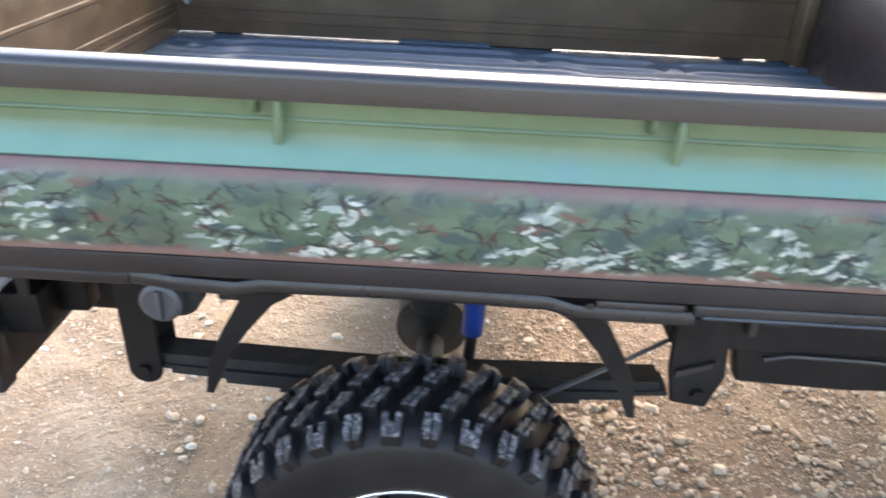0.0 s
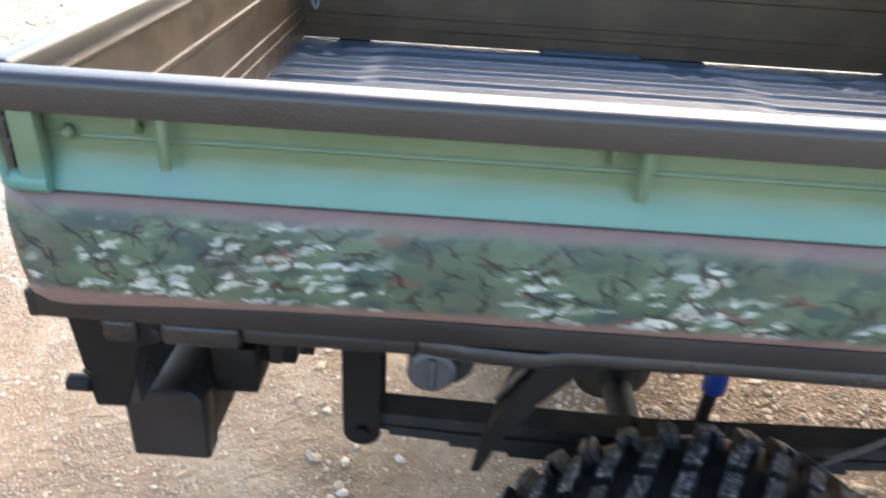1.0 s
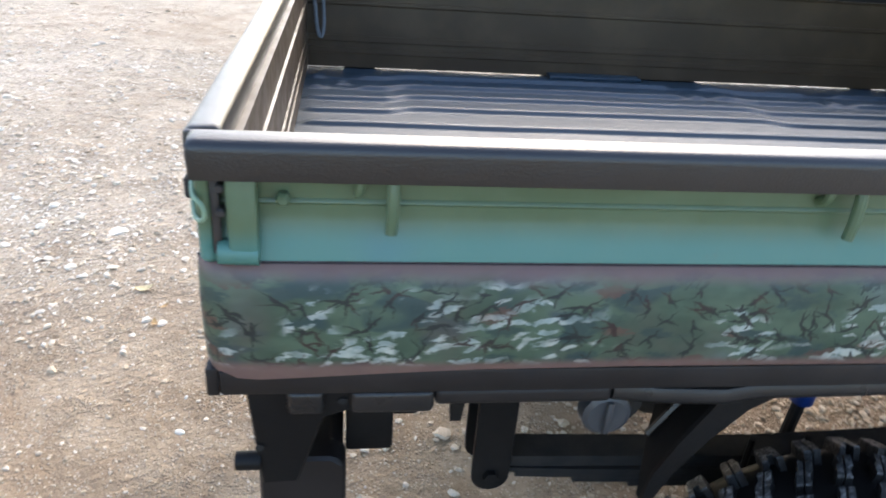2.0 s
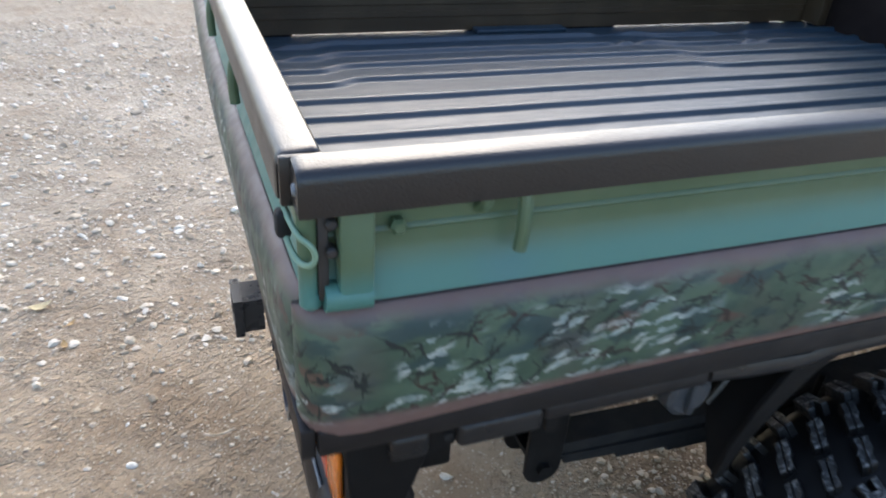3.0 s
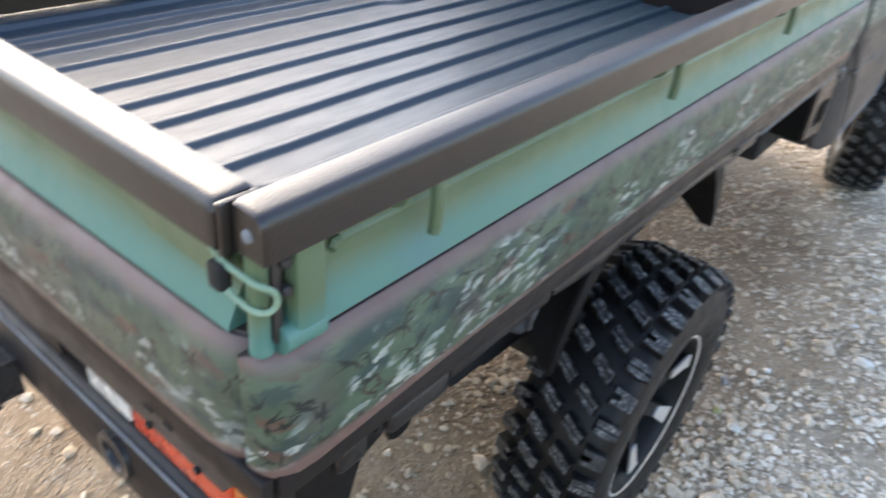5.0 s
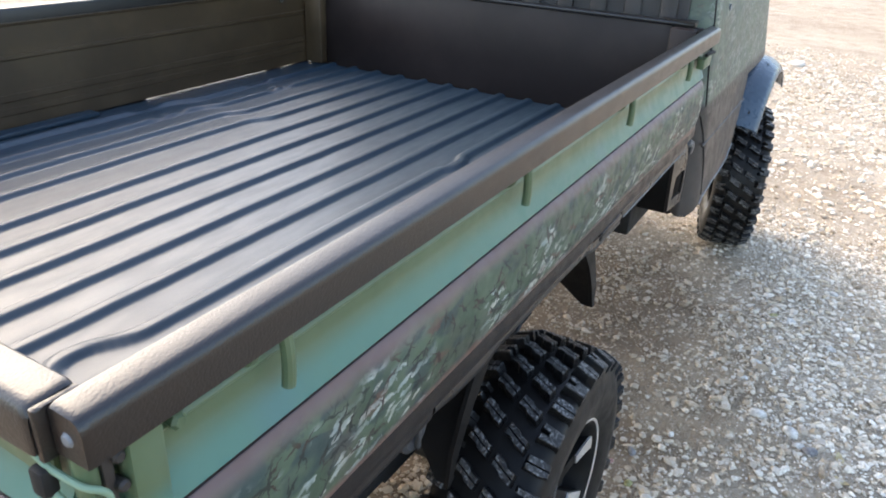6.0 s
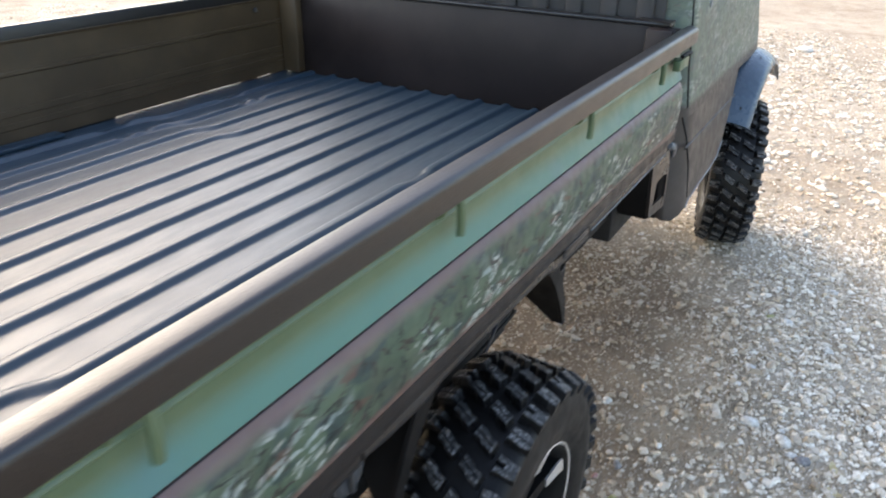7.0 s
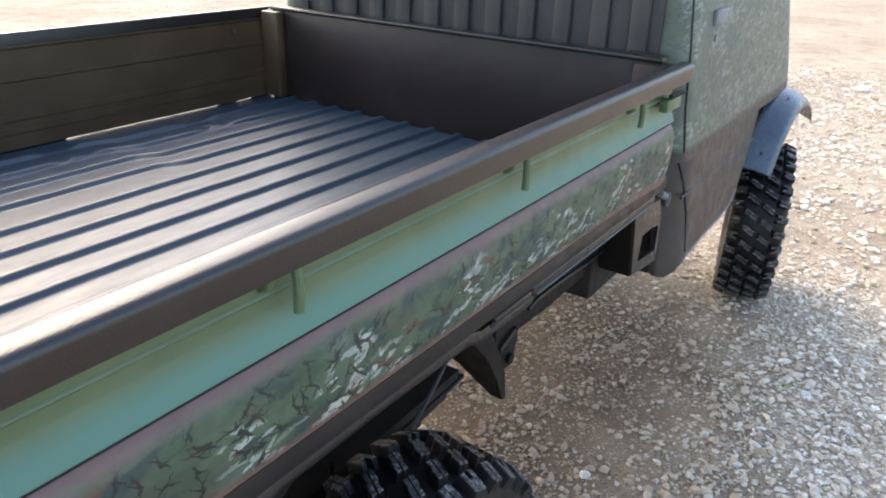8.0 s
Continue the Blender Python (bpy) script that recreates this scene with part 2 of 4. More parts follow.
    # Mottled brown-grey mixed over the whole pattern.
    if browned:
        col = n.mix(n.step(n.noise(5, 4), 0.3, 0.7, browned * 0.6, browned), col, (0.125, 0.098, 0.080))
    if waist:
        col = n.mix(0.40, col, (0.15, 0.17, 0.14))
        col = n.mix(n.step(z, waist, waist - 0.025), col, (0.036, 0.030, 0.027))
    n.set("Base Color", col)
    n.set("Roughness", n.step(n.noise(50, 3), 0.3, 0.7, 0.42, 0.6))
    n.bump(n.noise(800, 2), 0.15, 0.0004)
    return n.mat


def tread_rubber():
    """Rubber of the tread blocks: worn grey and gritty on their tops, paler there to paint in reflected sky, black down
    their sides.
    """
    n = Nodes("tread_rubber", 0.4)
    where = n.tree.nodes.new("ShaderNodeTexCoord").outputs["Object"]
    height = n.axes(where)[2]
    top = n.step(height, 0.0118, 0.0134)
    speck = n.calc("MULTIPLY", n.step(n.noise(210, 5), 0.43, 0.62), n.step(n.noise(60, 3), 0.40, 0.62, 0.15, 1.0))
    worn = n.mix(speck, (0.026, 0.0252, 0.0250), (0.25, 0.24, 0.232))
    n.set("Base Color", n.mix(n.calc("MULTIPLY", top, n.step(n.noise(28, 3), 0.3, 0.6, 0.45, 1.0)), (0.008, 0.0075, 0.0075), worn))
    n.set("Roughness", n.step(n.noise(90, 3), 0.3, 0.7, 0.36, 0.55))
    n.set("Specular IOR Level", 0.35)
    n.bump(n.noise(260, 4), 0.9, 0.003)
    return n.mat


WORN = tread_rubber()
BED = bed_paint()
GREEN = green_paint()
CAMO = camouflage("camouflage_gate_paint", True)
TAIL_CAMO = camouflage("browned_camouflage_paint", True, 1.0, 0.0, 0.24)


def cab_paint():
    """Muted camouflage above the waist, brown-black below it."""
    return camouflage("camouflage_cab_paint", False, 0.6, 0.862)


CAB = cab_paint()
FLARE = plain_coat("grey_black_plastic", (0.040, 0.062, 0.088), (0.056, 0.082, 0.112), 0.26, 900, 0.08, 0.0003)
LOWER = plain_coat("brown_black_paint", (0.030, 0.025, 0.0225), (0.044, 0.037, 0.033), 0.5)
BACK = plain_coat("cab_back_paint", (0.046, 0.043, 0.042), (0.064, 0.059, 0.056), 0.45)


def lens(name, col):
    n = Nodes(name, 0.12)
    n.set("Base Color", n.mix(n.step(n.noise(40, 3), 0.4, 0.7), col, tuple(c * 0.8 for c in col)))
    n.set("Roughness", n.step(n.noise(60, 3), 0.3, 0.7, 0.1, 0.3))
    n.set("Coat Weight", 0.15)
    ribs = n.tree.nodes.new("ShaderNodeTexWave")
    ribs.bands_direction = "Y"
    ribs.inputs["Scale"].default_value = 60
    n.tree.links.new(n.pos, ribs.inputs["Vector"])
    n.bump(ribs.outputs["Fac"], 0.3, 0.001)
    return n.mat


RED = lens("red_lens", (0.62, 0.055, 0.012))
ORANGE = lens("orange_lens", (0.70, 0.17, 0.012))
CLEAR = lens("clear_lens", (0.62, 0.62, 0.58))


def earth():
    n = Nodes("packed_earth", 0.9)
    big = n.step(n.noise(0.55, 4), 0.35, 0.65)
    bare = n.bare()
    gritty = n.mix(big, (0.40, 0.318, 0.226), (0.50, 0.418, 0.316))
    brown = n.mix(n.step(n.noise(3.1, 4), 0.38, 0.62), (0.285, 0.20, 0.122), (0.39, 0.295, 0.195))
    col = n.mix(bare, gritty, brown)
    # Dark brown painted into the earth as the truck's shade.
    truck_shade = n.truck_shade()
    col = n.mix(truck_shade, col, (0.19, 0.128, 0.078))
    col = n.mix(n.step(n.noise(4.5, 5), 0.45, 0.7, 0.0, 0.5), col, (0.27, 0.185, 0.112))
    col = n.mix(n.step(n.noise(42, 5), 0.54, 0.68, 0.0, 0.45), col, (0.20, 0.14, 0.088))
    grit = n.cells(95)
    speck = n.calc("MULTIPLY", n.step(grit, 0.40, 0.22), n.step(n.noise(25, 3), 0.44, 0.56))
    col = n.mix(n.calc("MULTIPLY", speck, 0.8), col, n.mix(bare, (0.64, 0.57, 0.47), (0.50, 0.41, 0.31)))
    rough = n.step(n.noise(5.5, 4), 0.42, 0.60)
    fine = n.calc("MULTIPLY", n.step(n.noise(170, 3), 0.54, 0.70, 0.0, 0.5), n.step(rough, 0.0, 1.0, 0.35, 1.0))
    col = n.mix(fine, col, (0.13, 0.095, 0.065))
    n.set("Base Color", col)
    tread = n.noise(20, 8, n.shifted(3, 0.2), 0.2, 0.66)
    small = n.calc("MULTIPLY", n.calc("ADD", n.noise(55, 5), n.calc("MULTIPLY", n.step(grit, 0.5, 0.1), 0.5)), n.step(rough, 0.0, 1.0, 0.3, 0.9))
    x, y, z = n.axes(n.shifted(2.2, 0.16))
    c, d = math.cos(radians(33)), math.sin(radians(33))
    along, across = n.calc("ADD", n.calc("MULTIPLY", x, c), n.calc("MULTIPLY", y, d)), n.calc("SUBTRACT", n.calc("MULTIPLY", y, c), n.calc("MULTIPLY", x, d))
    flat = n.tree.nodes.new("ShaderNodeCombineXYZ")
    n.put(flat.inputs[0], n.calc("MULTIPLY", along, 7.0))
    n.put(flat.inputs[1], n.calc("MULTIPLY", across, 36.0))
    scrape = n.calc("MULTIPLY", n.noise(1.0, 4, flat.outputs[0], 0.4, 0.6), n.step(x, 0.5, 0.1))
    scrape = n.calc("MULTIPLY", scrape, n.step(n.noise(1.7, 2), 0.36, 0.56, 0.2, 1.7))
    high = n.calc("ADD", n.calc("ADD", n.calc("MULTIPLY", tread, 1.5), small), scrape)
    n.bump(high, 1.0, 0.019)
    return n.mat


def stone():
    n = Nodes("gravel_stone", 0.85)
    r = n.geo.outputs["Random Per Island"]
    ramp = n.tree.nodes.new("ShaderNodeValToRGB")
    els = ramp.color_ramp.elements
    els[0].position, els[0].color = 0.0, (0.29, 0.222, 0.152, 1)
    els[1].position, els[1].color = 1.0, (0.90, 0.83, 0.715, 1)
    for p, c in ((0.2, (0.61, 0.495, 0.352)), (0.42, (0.79, 0.69, 0.55)), (0.55, (0.47, 0.388, 0.295)), (0.80, (0.85, 0.765, 0.64))):
        els.new(p).color = (*c, 1)
    n.tree.links.new(r, ramp.inputs[0])
    # Earth dust on the stones, plus painted shade close to the truck.
    browned = n.calc("MULTIPLY", n.bare(), 0.52)
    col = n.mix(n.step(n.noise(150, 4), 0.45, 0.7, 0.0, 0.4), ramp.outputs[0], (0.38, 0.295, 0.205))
    # The outer mix paints the truck's shade onto the stones.
    n.set("Base Color", n.mix(n.calc("MULTIPLY", n.truck_shade(), 0.55), n.mix(browned, col, (0.41, 0.31, 0.205)), (0.25, 0.175, 0.11)))
    n.bump(n.noise(260, 4), 0.5, 0.003)
    return n.mat


EARTH, STONE = earth(), stone()

# ---- building blocks ----
PLACES = {}


def thing(name, at, label, category, group="", kind=""):
    ob = new(name)
    ob.empty_display_size = 0.1
    ob.location = at
    PLACES[ob.name] = Vector(at)
    return tagged(ob, label, category, group, kind)


def part(name, bm, material, parent=None, label="", smooth=35.0):
    """Links a bmesh, given in world places, as one mesh object with its origin in its middle."""
    me = bpy.data.meshes.new(name)
    pts = [v.co for v in bm.verts]
    mid = Vector([(min(p[i] for p in pts) + max(p[i] for p in pts)) / 2 for i in range(3)])
    bmesh.ops.translate(bm, verts=bm.verts, vec=-mid)
    bmesh.ops.recalc_face_normals(bm, faces=bm.faces)
    bm.to_mesh(me)
    bm.free()
    me.materials.append(material)
    me.polygons.foreach_set("use_smooth", [True] * len(me.polygons))
    me.set_sharp_from_angle(angle=radians(smooth))
    ob = new(name, me)
    PLACES[ob.name] = mid
    ob.parent = parent
    ob.location = mid - (PLACES[parent.name] if parent else Vector((0, 0, 0)))
    return tagged(ob, label)


def box(x0, x1, y0, y1, z0, z1, bevel=0.003, bm=None, seg=2):
    bm = bm or bmesh.new()
    made = bmesh.ops.create_cube(bm, size=1.0)["verts"]
    bmesh.ops.scale(bm, verts=made, vec=(x1 - x0, y1 - y0, z1 - z0))
    bmesh.ops.translate(bm, verts=made, vec=((x0 + x1) / 2, (y0 + y1) / 2, (z0 + z1) / 2))
    if bevel:
        edges = list({e for v in made for e in v.link_edges})
        bmesh.ops.bevel(bm, geom=edges, offset=bevel, segments=seg, affect="EDGES", profile=0.5)
    return bm


def loft(rings, closed=True, caps=True, bm=None):
    """Skins a row of rings of equal point counts."""
    bm = bm or bmesh.new()
    rows = [[bm.verts.new(p) for p in ring] for ring in rings]
    n = len(rows[0])
    for a, b in zip(rows, rows[1:]):
        for i in range(n if closed else n - 1):
            k = (i + 1) % n
            bm.faces.new((a[i], a[k], b[k], b[i]))
    if caps and closed:
        bm.faces.new(rows[0][::-1])
        bm.faces.new(rows[-1])
    return bm


def slab(points, axis, a, b, bevel=0.0, bm=None):
    """A flat outline pushed along an axis from a to b. points: the two other coordinates in order."""
    put = {"x": lambda u, v, w: (w, u, v), "y": lambda u, v, w: (u, w, v), "z": lambda u, v, w: (u, v, w)}[axis]
    bm = bm or bmesh.new()
    before = set(bm.edges)
    loft([[put(u, v, w) for u, v in points] for w in (a, b)], bm=bm)
    if bevel:
        bmesh.ops.recalc_face_normals(bm, faces=bm.faces)
        edges = [e for e in bm.edges if e not in before]
        bmesh.ops.bevel(bm, geom=edges, offset=bevel, segments=1, affect="EDGES")
    return bm


def tube(points, radius, sides=10, bm=None, smooth_steps=0):
    """A round bar along a line of points."""
    pts = [Vector(p) for p in points]
    for _ in range(smooth_steps):
        more = [pts[0]]
        for a, b in zip(pts, pts[1:]):
            more += [a * 0.75 + b * 0.25, a * 0.25 + b * 0.75]
        pts = more + [pts[-1]]
    rings, side = [], None
    for i, p in enumerate(pts):
        d = (pts[min(i + 1, len(pts) - 1)] - pts[max(i - 1, 0)]).normalized()
        if side is None:
            side = d.orthogonal().normalized()
        side = (side - d * side.dot(d)).normalized()
        up = d.cross(side)
        rings.append([p + radius * (math.cos(a) * side + math.sin(a) * up) for a in (2 * math.pi * k / sides for k in range(sides))])
    return loft(rings, bm=bm)


def turned(profile, centre, axis="y", steps=48, bm=None, closed=False):
    """Spins a profile of (along, radius) round an axis through centre."""
    c = Vector(centre)
    rings = []
    for k in range(steps):
        a = 2 * math.pi * k / steps
        ring = []
        for u, r in profile:
            p, q = r * math.cos(a), r * math.sin(a)
            ring.append(c + Vector({"y": (p, u, q), "x": (u, p, q), "z": (p, q, u)}[axis]))
        rings.append(ring)
    rings.append(rings[0])
    bm = bm or bmesh.new()
    rows = [[bm.verts.new(p) for p in ring] for ring in rings[:-1]]
    rows.append(rows[0])
    n = len(profile)
    for a, b in zip(rows, rows[1:]):
        for i in range(n if closed else n - 1):
            k = (i + 1) % n
            if profile[i][1] < 1e-6 and profile[k][1] < 1e-6:
                continue
            bm.faces.new((a[i], a[k], b[k], b[i]))
    bmesh.ops.remove_doubles(bm, verts=bm.verts, dist=1e-6)
    return bm


# ---- ground ----
LAND = -0.045                          # height of the ground under the wheels


def ground():
    def spread(low, high, near, n):
        u = np.linspace(-1, 1, n)
        s = np.sinh(u * 5.6) / np.sinh(5.6)
        return near + np.where(s < 0, s * (near - low), s * (high - near))
    xs, ys = spread(-400, 400, 1.0, 240), spread(-400, 400, 0.0, 240)
    verts = []
    for y in ys:
        for x in xs:
            far = min(1.0, 3.0 / (3.0 + max(0.0, math.hypot(x - 1, y) - 4)))
            h = noise.noise((x * 1.3, y * 1.3, 0)) * 0.010 + noise.noise((x * 5, y * 5, 3)) * 0.005
            verts.append((x, y, LAND - 0.006 + h * far))
    n = len(xs)
    faces = [(j * n + i, j * n + i + 1, (j + 1) * n + i + 1, (j + 1) * n + i) for j in range(n - 1) for i in range(n - 1)]
    me = bpy.data.meshes.new("ground")
    me.from_pydata(verts, [], faces)
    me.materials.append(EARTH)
    me.polygons.foreach_set("use_smooth", [True] * len(me.polygons))
    return tagged(new("ground", me), "dry tan packed earth strewn with pale gravel", "ground", kind="structure")


ground()


def gravel():
    rng = np.random.default_rng(7)
    t = (1 + 5 ** 0.5) / 2
    ball = np.array([(-1, t, 0), (1, t, 0), (-1, -t, 0), (1, -t, 0), (0, -1, t), (0, 1, t), (0, -1, -t), (0, 1, -t), (t, 0, -1), (t, 0, 1), (-t, 0, -1), (-t, 0, 1)]) / 1.9
    tri = np.array([(0, 11, 5), (0, 5, 1), (0, 1, 7), (0, 7, 10), (0, 10, 11), (1, 5, 9), (5, 11, 4), (11, 10, 2), (10, 7, 6), (7, 1, 8),
                    (3, 9, 4), (3, 4, 2), (3, 2, 6), (3, 6, 8), (3, 8, 9), (4, 9, 5), (2, 4, 11), (6, 2, 10), (8, 6, 7), (9, 8, 1)])
    spots = []
    for x0, x1, y0, y1, many, size in ((-1.8, 0.8, -0.8, 2.8, 26000, 0.0022), (0.6, 3.9, -1.9, 1.5, 150000, 0.0043), (0.2, 1.5, -0.6, 0.3, 5000, 0.005), (0.1, 2.3, -0.25, 1.1, 7000, 0.0058), (3.3, 9.5, -3.4, 2.2, 42000, 0.0078),
                                       (-6.5, -1.2, -1.4, 7.0, 18000, 0.0070), (-2.6, 0.6, 1.0, 5.2, 34000, 0.0044), (-1.5, 9.5, 1.2, 9.0, 7000, 0.010)):
        x, y = rng.uniform(x0, x1, many), rng.uniform(y0, y1, many)
        keep = np.array([noise.noise((a * 1.3, b * 1.3, 9)) * 0.7 + noise.noise((a * 5, b * 5, 2)) * 0.6 + noise.noise((a * 13, b * 13, 6)) * 0.4 for a, b in zip(x, y)]) > rng.uniform(-0.75, 0.25, many)
        edge = np.minimum(np.minimum(x - x0, x1 - x) / (x1 - x0), np.minimum(y - y0, y1 - y) / (y1 - y0))
        keep &= edge > rng.uniform(0.0, 0.16, many)
        under = (x > 0.3) & (x < 3.4) & (y > -0.12 - 0.3 * rng.uniform(0, 1, many) ** 2) & (y < 1.5)
        keep &= ~under | (rng.uniform(0, 1, many) < 0.35)
        r = np.minimum(size * np.exp(rng.normal(0, 0.55, many)), min(0.024, size * 3.6))
        spots.append(np.stack([x, y, r], 1)[keep])
    spots = np.concatenate(spots)
    n = len(spots)
    shape = ball[None] * rng.uniform(0.62, 1.32, (n, 12, 1)) * rng.uniform(0.6, 1.4, (n, 1, 3)) * np.array([1, 1, 0.6])
    a = rng.uniform(0, 2 * np.pi, n)
    c, s = np.cos(a)[:, None], np.sin(a)[:, None]
    x, y = shape[..., 0] * c - shape[..., 1] * s, shape[..., 0] * s + shape[..., 1] * c
    base = np.array([noise.noise((p[0] * 1.3, p[1] * 1.3, 0)) * 0.010 + noise.noise((p[0] * 5, p[1] * 5, 3)) * 0.005 for p in spots]) + LAND - 0.006
    verts = np.stack([x * spots[:, 2:3] + spots[:, 0:1], y * spots[:, 2:3] + spots[:, 1:2], shape[..., 2] * spots[:, 2:3] + (base + spots[:, 2] * 0.22)[:, None]], 2).reshape(-1, 3)
    faces = (tri[None] + 12 * np.arange(n)[:, None, None]).reshape(-1, 3)
    me = bpy.data.meshes.new("gravel")
    me.from_pydata(verts.tolist(), [], faces.tolist())
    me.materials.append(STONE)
    me.polygons.foreach_set("use_smooth", [False] * len(me.polygons))
    return tagged(new("gravel", me), "loose pale grey and tan gravel on the earth", "gravel", kind="stuff")


gravel()

# ---- truck: cargo bed ----
truck = thing("pickup_truck", (1.7, 0.7375, LAND), "lifted small pickup truck with camouflage panels and black cargo bed", "truck")
WIDE = 1.475                           # outer width of the bed
TOP, FLOOR = 1.083, 0.79

# outline of a gate from its top, as (depth inward, height)
PANEL = [(0.0265, 1.050), (0.0270, 1.0125), (0.0248, 1.0100), (0.0243, 1.0080), (0.0268, 1.0050), (0.0275, 0.994), (0.0262, 0.986), (0.0120, 0.952), (0.0112, 0.9475)]
BULGE = [(0.0145, 0.9470), (0.0135, 0.9445), (0.0105, 0.9450), (0.006, 0.9420), (0.001, 0.9350), (-0.003, 0.9240), (-0.0055, 0.9080), (-0.006, 0.888), (-0.005, 0.860), (-0.002, 0.835), (0.001, 0.8175), (0.004, 0.8110), (0.010, 0.8100)]
INNER = [(0.040, 1.050), (0.040, 1.047), (0.035, 1.042), (0.035, 0.9755), (0.0395, 0.974), (0.0395, 0.966), (0.036, 0.962), (0.036, 0.882), (0.0395, 0.881), (0.0395, 0.866), (0.037, 0.863), (0.037, 0.848), (0.0405, 0.847), (0.0405, 0.833), (0.038, 0.830), (0.038, 0.7925)]


def gate_shell(outline, thick, put, stations):
    """Lofts an open outline with a thickness behind it along a gate. stations: (along, inset of the outer skin, drop of the lower edge)."""
    rings = []
    for s, inset, drop in stations:
        low = [z - drop * max(0.0, min(1.0, (0.875 - z) / 0.06)) for d, z in outline]
        outer = [(min(d + inset, 0.028), z) for (d, _), z in zip(outline, low)]
        rings.append([put(s, d, z) for d, z in outer + [(thick, z) for z in low[::-1]]])
    return loft(rings)


def side_gate(name, put, along, paint, label):
    a, b = along
    turn = [(0.001, 0.028, -0.012), (0.004, 0.018, -0.004), (0.011, 0.0095, 0.004), (0.022, 0.004, 0.009), (0.036, 0.001, 0.012), (0.060, 0.0, 0.0125), (0.12, 0.0, 0.010), (0.20, 0.0, 0.006), (0.30, 0.0, 0.002)]
    ends = [(a + u, inset, drop) for u, inset, drop in turn]
    tail = [(b - u, inset, drop) for u, inset, drop in turn[::-1]]
    middle = [(a + (b - a) * k / 8, 0.0, 0.0) for k in (2, 3, 4, 5, 6)]
    gate = part(name, gate_shell(BULGE, 0.0295, put, ends + middle + tail), paint, truck, label)
    part("upper_panel", gate_shell(PANEL, 0.0300, put, [(a + 0.026, 0.0, 0.0)] + middle + [(b - 0.004, 0.0, 0.0)]), GREEN, gate, "pale green recessed upper panel")
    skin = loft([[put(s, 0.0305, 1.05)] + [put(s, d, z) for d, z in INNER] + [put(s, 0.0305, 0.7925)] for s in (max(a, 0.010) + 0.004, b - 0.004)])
    part("inner_panel", skin, INSIDE, gate, "black ribbed inner panel with a warm reflection in its colour")
    return gate


near = lambda s, d, z: (s, d, z)
far = lambda s, d, z: (s, WIDE - d, z)


def rear(s, d, z):
    """The tailgate bows a little outward between its corners."""
    return (max(d, -0.007) - 0.010 - 0.013 * math.sin(math.pi * s / WIDE) * max(0.0, 1 - max(d, 0) / 0.03), s, z)


GATE = side_gate("side_gate", near, (-0.012, 1.952), CAMO, "airbrushed camouflage side gate, raised")
FAR_GATE = side_gate("side_gate", far, (-0.012, 1.952), CAMO, "airbrushed camouflage side gate, raised")
TAIL = side_gate("tailgate", rear, (0.029, WIDE - 0.029), TAIL_CAMO, "brown-toned airbrushed camouflage tailgate, closed")


def rail(axis, start, stop, outer, inner, parent):
    """A rail cover along an axis: flat top that falls a little to the outside, upright sides and rounded ends."""
    section = ((0.0, 1.042), (0.0, 1.0700), (0.025, 1.0745), (0.09, 1.0783), (0.17, 1.0805), (0.26, 1.0815), (0.50, 1.0822), (0.80, TOP), (0.90, 1.0824), (0.96, 1.0803), (1.0, 1.0760), (1.0, 1.042))
    rings = []
    for at, shrink in ((start, 0.86), (start + 0.0015, 0.93), (start + 0.005, 0.985), (start + 0.010, 1.0), (stop - 0.010, 1.0), (stop - 0.005, 0.985), (stop - 0.0015, 0.93), (stop, 0.86)):
        ring = []
        for u, z in section:
            v = outer + (inner - outer) * (0.5 + (u - 0.5) * (shrink * 0.5 + 0.5))
            w = 1.042 + (z - 1.042) * (shrink * 0.5 + 0.5)
            ring.append((at, v, w) if axis == "x" else (v, at, w))
        rings.append(ring)
    return part("rail_cover", loft(rings), RAIL, parent, "textured black rail cover", 32)


rail("x", -0.006, 1.997, -0.004, 0.0305, GATE)
part("end_bolt", turned([(-0.002, 0), (-0.0015, 0.004), (0.001, 0.006), (0.004, 0.006)], (-0.0065, 0.013, 1.060), "x", 14), GREY, GATE)
rail("x", -0.006, 1.997, WIDE + 0.004, WIDE - 0.0305, FAR_GATE)
rail("y", 0.0365, WIDE - 0.0365, -0.017, 0.021, TAIL)
part("end_cap", box(-0.0145, 0.0205, 0.0308, 0.0380, 1.036, 1.0795, 0.0025), RAIL, TAIL, "ribbed black rubber end band")
part("end_cap", box(-0.0145, 0.0205, WIDE - 0.0380, WIDE - 0.0308, 1.036, 1.0795, 0.0025), RAIL, TAIL, "ribbed black rubber end band")


def hook(put, s, parent):
    """A rope hook: a bar that leaves the panel, bends and hangs."""
    bm = tube([put(s - 0.002, 0.026, 1.050), put(s, 0.012, 1.045), put(s, 0.006, 1.036), put(s, 0.004, 1.008), put(s - 0.001, 0.005, 0.984)], 0.0066, 10, smooth_steps=2)
    tube([put(s - 0.034, 0.026, 1.020), put(s - 0.034, 0.015, 1.026), put(s - 0.033, 0.013, 1.034), put(s - 0.030, 0.018, 1.048)], 0.0058, 10, bm, 1)
    part("rope_hook", bm, GREEN, parent)


for s in (0.190, 0.701, 1.206, 1.705):
    hook(near, s, GATE)
    hook(far, s, FAR_GATE)
for s in (0.420, 0.7375, 1.055):
    hook(rear, s, TAIL)


